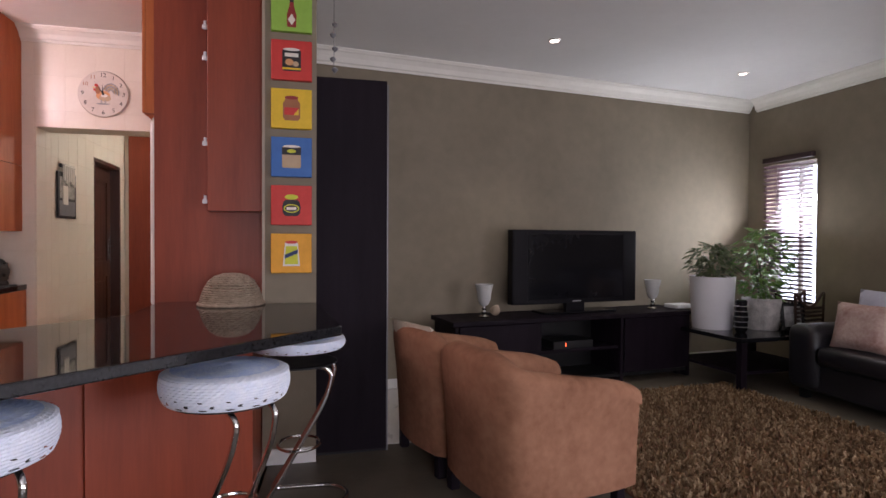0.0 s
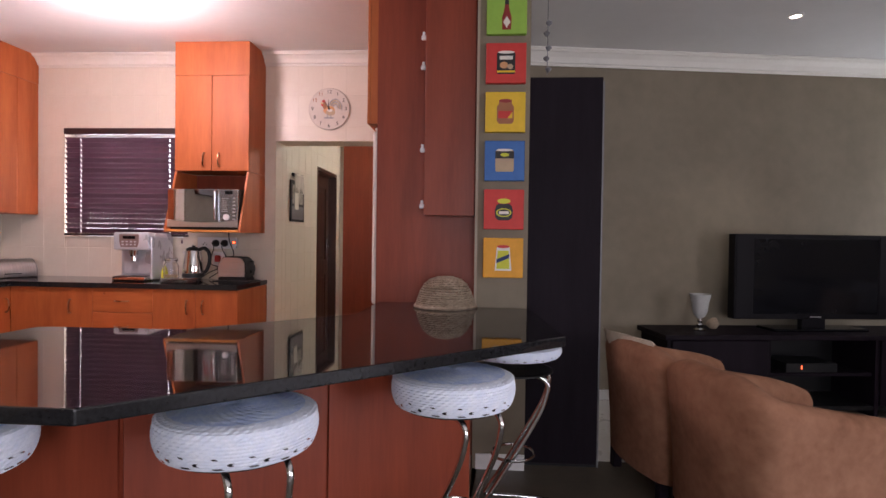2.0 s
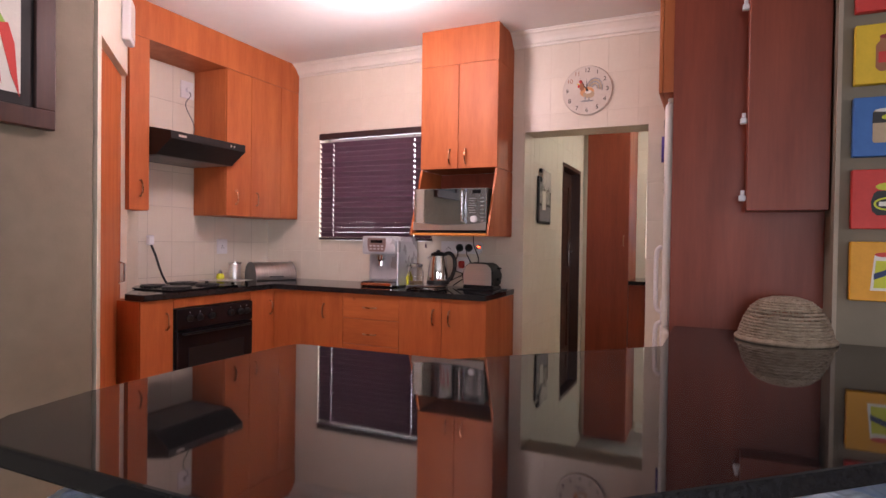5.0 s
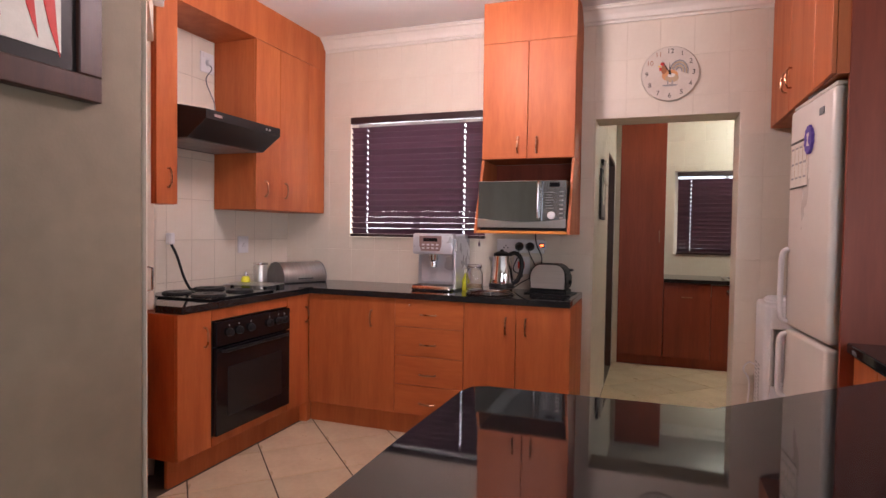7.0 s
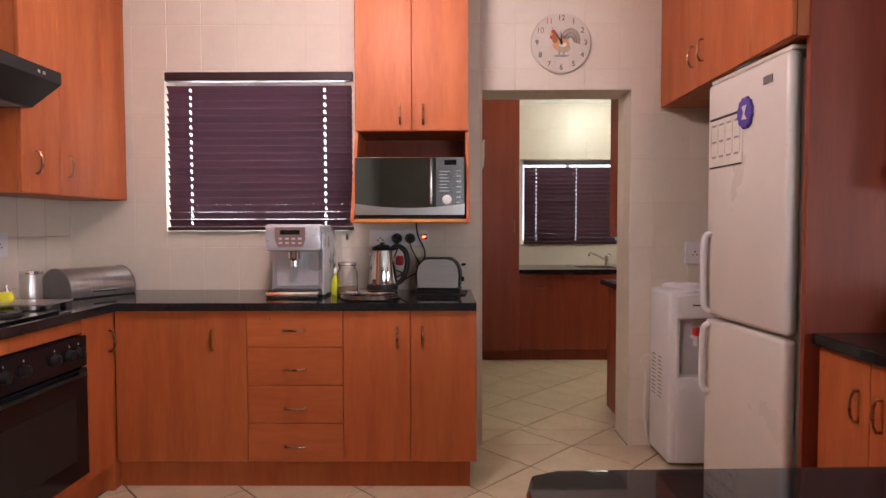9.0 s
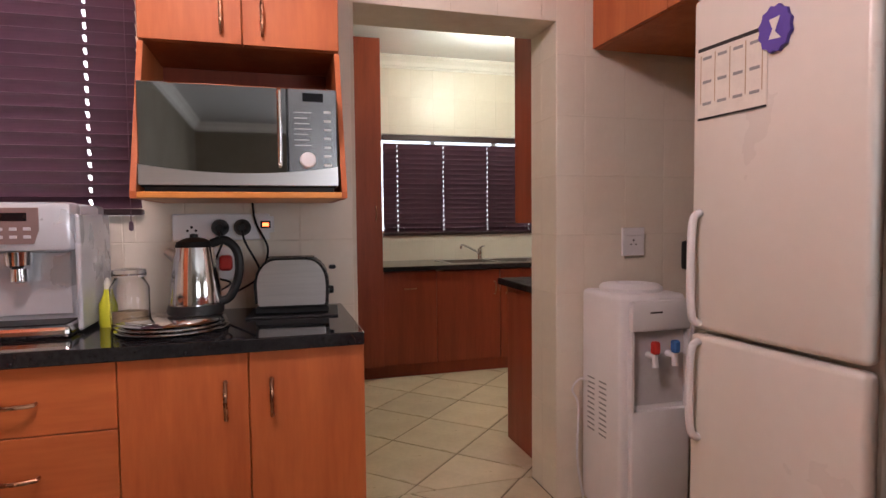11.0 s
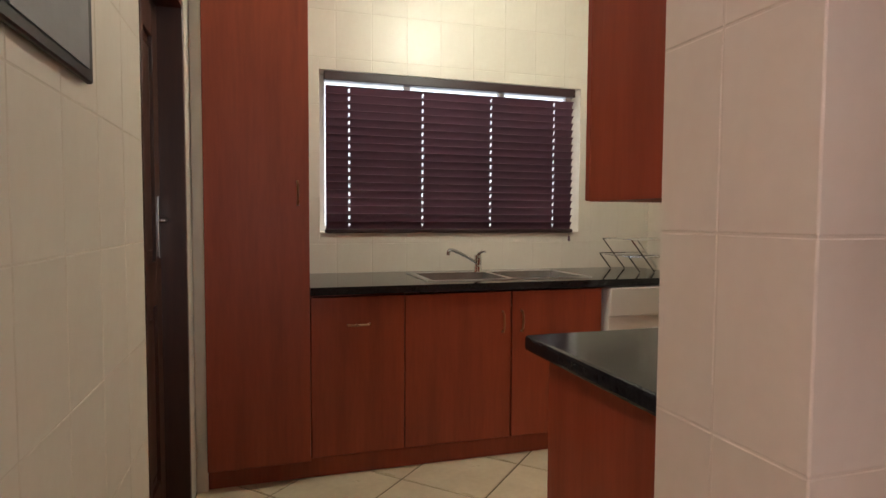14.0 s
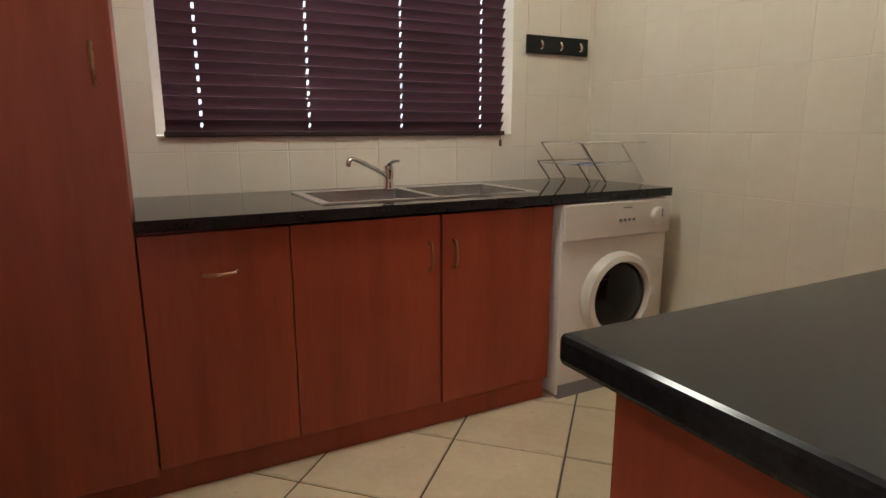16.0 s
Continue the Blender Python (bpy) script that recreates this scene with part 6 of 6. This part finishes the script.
for k in range(12):
    xx = 0.02 + 0.028 * k
    part("wire", tube(B(), [(xx * 1.15, 0.0, 0.19), (xx * 1.15, 0.30, 0.19)], 0.0018, 5), chrome, t)
    part("wire", tube(B(), [(xx * 0.8, 0.0, 0.09), (xx * 0.8, 0.30, 0.09)], 0.0018, 5), chrome, t)

t = thing("hook_rail", 0.755, 7.792, 1.50, 0, "black wall rail with three chrome hooks", "hook rail")
part("rail", box(B(), 0, 0.385, -0.016, 0, 0, 0.085, 0.003), black_plastic, t)
for k in (0.07, 0.19, 0.315):
    part("hook", tube(B(), bezier([(k, -0.016, 0.055), (k, -0.04, 0.05), (k, -0.045, 0.025), (k, -0.035, 0.02)], 5), 0.006, 8), chrome, t, "small chrome hook", True)

t = thing("washing_machine", 0.487, 7.13, 0, 0, "white front-loading tumble dryer under the worktop", "washing machine")
part("body", box(B(), 0, 0.595, 0.004, 0.56, 0.012, 0.832, 0.010, 2), fridge_white, t, smooth=True)
part("fascia", box(B(), 0.0, 0.595, -0.012, 0.0035, 0.68, 0.83, 0.006, 2), fridge_white, t)
part("toe_strip", box(B(), 0.01, 0.585, 0.0, 0.02, 0.0, 0.06), grey_plastic, t)
ring = part("door_ring", tilt(lathe(B(), [(0.195, 0), (0.195, 0.02), (0.182, 0.04), (0.158, 0.045), (0.148, 0.02)], 44, caps=False), pose(0.31, 0.004, 0.42, 90)), fridge_white, t, "round white door ring", True)
part("door_glass", tilt(lathe(B(), [(0.15, 0.012), (0.12, 0.03), (0.03, 0.038), (0.005, 0.038)], 36), pose(0.31, 0.004, 0.42, 90)), black_gloss, ring, "dark round door glass", True)
part("door_latch", box(B(), 0.47, 0.50, -0.045, -0.036, 0.41, 0.45, 0.002), white_plastic, ring)
dial = part("dial", tilt(lathe(B(), [(0.042, 0), (0.04, 0.02), (0.03, 0.024), (0.004, 0.025)], 28), pose(0.515, -0.012, 0.755, 90)), fridge_white, t, "round programme dial", True)
part("dial_mark", box(B(), 0.512, 0.518, -0.0385, -0.037, 0.755, 0.79), grey_plastic, dial)
for k in range(4):
    part("button", box(B(), 0.29 + 0.025 * k, 0.305 + 0.025 * k, -0.016, -0.0125, 0.745, 0.757, 0.001), grey_plastic, t)
part("printed_bar", box(B(), 0.31, 0.36, -0.0135, -0.0125, 0.80, 0.806), P["grey"], t)


# ---- wall and floor tiles, last ----
def cut(r, h):
    """What is left of rectangle r outside rectangle h."""
    x0, x1, z0, z1 = r
    a0, a1, c0, c1 = max(x0, h[0]), min(x1, h[1]), max(z0, h[2]), min(z1, h[3])
    if a0 >= a1 or c0 >= c1:
        return [r]
    out = [(x0, a0, z0, z1), (a1, x1, z0, z1), (a0, a1, z0, c0), (a0, a1, c1, z1)]
    return [q for q in out if q[1] - q[0] > 0.012 and q[3] - q[2] > 0.012]


TILE_MESH = {}


def tile_mesh(w, h, m):
    key = (round(w, 3), round(h, 3), m.name)
    if key not in TILE_MESH:
        bm = B()
        e, d = 0.0014, 0.0010
        lo = [bm.verts.new(p) for p in ((0, 0, 0), (w, 0, 0), (w, 0, h), (0, 0, h))]
        hi = [bm.verts.new(p) for p in ((e, -d, e), (w - e, -d, e), (w - e, -d, h - e), (e, -d, h - e))]
        bm.faces.new(hi)
        for i in range(4):
            bm.faces.new((lo[i], lo[(i + 1) % 4], hi[(i + 1) % 4], hi[i]))
        bmesh.ops.recalc_face_normals(bm, faces=bm.faces)
        me = bpy.data.meshes.new("wall_tile")
        bm.to_mesh(me)
        bm.free()
        me.materials.append(m)
        TILE_MESH[key] = me
    return TILE_MESH[key]


def tile_wall(parent, x, y, rz, width, z0, z1, u_start, z_start, holes=(), tw=0.2, th=0.255, g=0.003):
    """Tiles on a wall seen along local +y; the face starts at (x, y) and runs along local x."""
    base = pose(x, y, 0, 0, 0, rz)
    u = u_start
    while u < width:
        z = z_start
        while z < z1:
            r = [(max(u + g / 2, 0), min(u + tw - g / 2, width), max(z + g / 2, z0), min(z + th - g / 2, z1))]
            r = [q for q in r if q[1] - q[0] > 0.012 and q[3] - q[2] > 0.012]
            for h in holes:
                r = [p for q in r for p in cut(q, h)]
            for a, c, e, f in r:
                o = new("tile", tile_mesh(c - a, f - e, wall_tile))
                o.parent = parent
                o.matrix_basis = base @ pose(a, 0, e)
            z += th
        u += tw


W = 5.0
tile_wall(wall_kitchen, -3.9, W, 0, 4.07, 0, 2.70, -0.012, -0.11, [(0.57, 1.63, 1.26, 2.15), (2.40, 3.255, -0.2, 2.065)])
tile_wall(wall_left, -3.9, 3.68, 90, 1.32, 0.3, 2.70, -0.121, -0.066, tw=0.206, th=0.2595, g=0.003)
tile_wall(wall_kitchen, -0.645, 5.25, -90, 0.25, 0, 2.06, -0.088, -0.11)
tile_wall(wall_kitchen, -1.5, 5.0, 90, 0.25, 0, 2.06, -0.04, -0.11)
tile_wall(wall_sc_left, -1.5, 5.255, 90, 2.53, 0, 2.60, -0.06, -0.155, [(0.943, 1.747, -0.2, 2.01)])
tile_wall(wall_sc_back, -1.5, 7.8, 0, 2.7, 0.0, 2.60, -0.13, 0.02, [(0.58, 2.185, 1.105, 1.995)])
tile_wall(wall_sc_right, 1.2, 7.8, -90, 2.53, 0, 2.60, -0.05, 0.09)


def clip(poly, x0, x1, y0, y1):
    for ax, lim, sg in ((0, x0, 1), (0, x1, -1), (1, y0, 1), (1, y1, -1)):
        out = []
        for p, q in zip(poly, poly[1:] + poly[:1]):
            a, c = sg * (p[ax] - lim), sg * (q[ax] - lim)
            if a >= 0:
                out.append(p)
            if a * c < 0:
                f = a / (a - c)
                out.append((p[0] + f * (q[0] - p[0]), p[1] + f * (q[1] - p[1])))
        poly = out
        if len(poly) < 3:
            return []
    return poly


def floor_tiles(vx, vy, x0, x1, y0, y1, half=0.2855, g=0.007):
    k = half - g / math.sqrt(2)
    whole = None
    for i in range(-14, 15):
        for j in range(-14, 15):
            if (i + j) % 2 == 0:
                continue
            cx, cy = vx + half * i, vy + half * j
            if not (x0 - half < cx < x1 + half and y0 - half < cy < y1 + half):
                continue
            full = [(-k, 0), (0, -k), (k, 0), (0, k)]
            poly = clip([(cx + a, cy + c) for a, c in full], x0, x1, y0, y1)
            if len(poly) < 3:
                continue
            inside = x0 < cx - k and cx + k < x1 and y0 < cy - k and cy + k < y1
            if inside and whole:
                me = whole
            else:
                pts = [(a - cx, c - cy) for a, c in poly]
                bm = B()
                mid = (sum(p[0] for p in pts) / len(pts), sum(p[1] for p in pts) / len(pts))
                lo = [bm.verts.new((a, c, -0.004)) for a, c in pts]
                hi = [bm.verts.new((a + 0.012 * (mid[0] - a), c + 0.012 * (mid[1] - c), 0.0)) for a, c in pts]
                bm.faces.new(hi)
                for q in range(len(pts)):
                    bm.faces.new((lo[q], lo[(q + 1) % len(pts)], hi[(q + 1) % len(pts)], hi[q]))
                bmesh.ops.recalc_face_normals(bm, faces=bm.faces)
                me = bpy.data.meshes.new("floor_tile")
                bm.to_mesh(me)
                bm.free()
                me.materials.append(floor_tile)
                if inside:
                    whole = me
            o = new("tile", me)
            o.parent, o.location = floor, (cx, cy, 0)


floor_tiles(-1.261, 4.70, -3.36, 0.165, 2.01, 5.0)
floor_tiles(-1.261, 4.70, -1.495, -0.65, 5.004, 5.25)
floor_tiles(-0.624, 6.477, -1.497, 1.197, 5.254, 7.797, 0.2875)

bm = B()
box(bm, -3.42, -3.322, 4.402, 4.46, 0.0, 0.876)
solid("corner_filler", bm, cherry, "cherry laminate filler post in the cabinet corner", "cabinet filler")
t = thing("cabinet_key", -2.545, 4.378, 0.845, 0, "small steel key in the corner cupboard door", "key")
part("bow", tilt(lathe(B(), [(0.004, -0.002), (0.011, -0.002), (0.011, 0.002), (0.004, 0.002)], 14), pose(0, -0.016, 0, 0, 90)), chrome, t, smooth=True)
part("shank", tube(B(), [(0, 0.004, 0), (0, -0.008, 0)], 0.003, 8), chrome, t)
bm = B()
box(bm, -1.497, -1.4515, 7.16, 7.79, 0.0, 2.60)
wall("filler_strip", bm, cream_paint, "cream painted filler beside the tall cupboard")
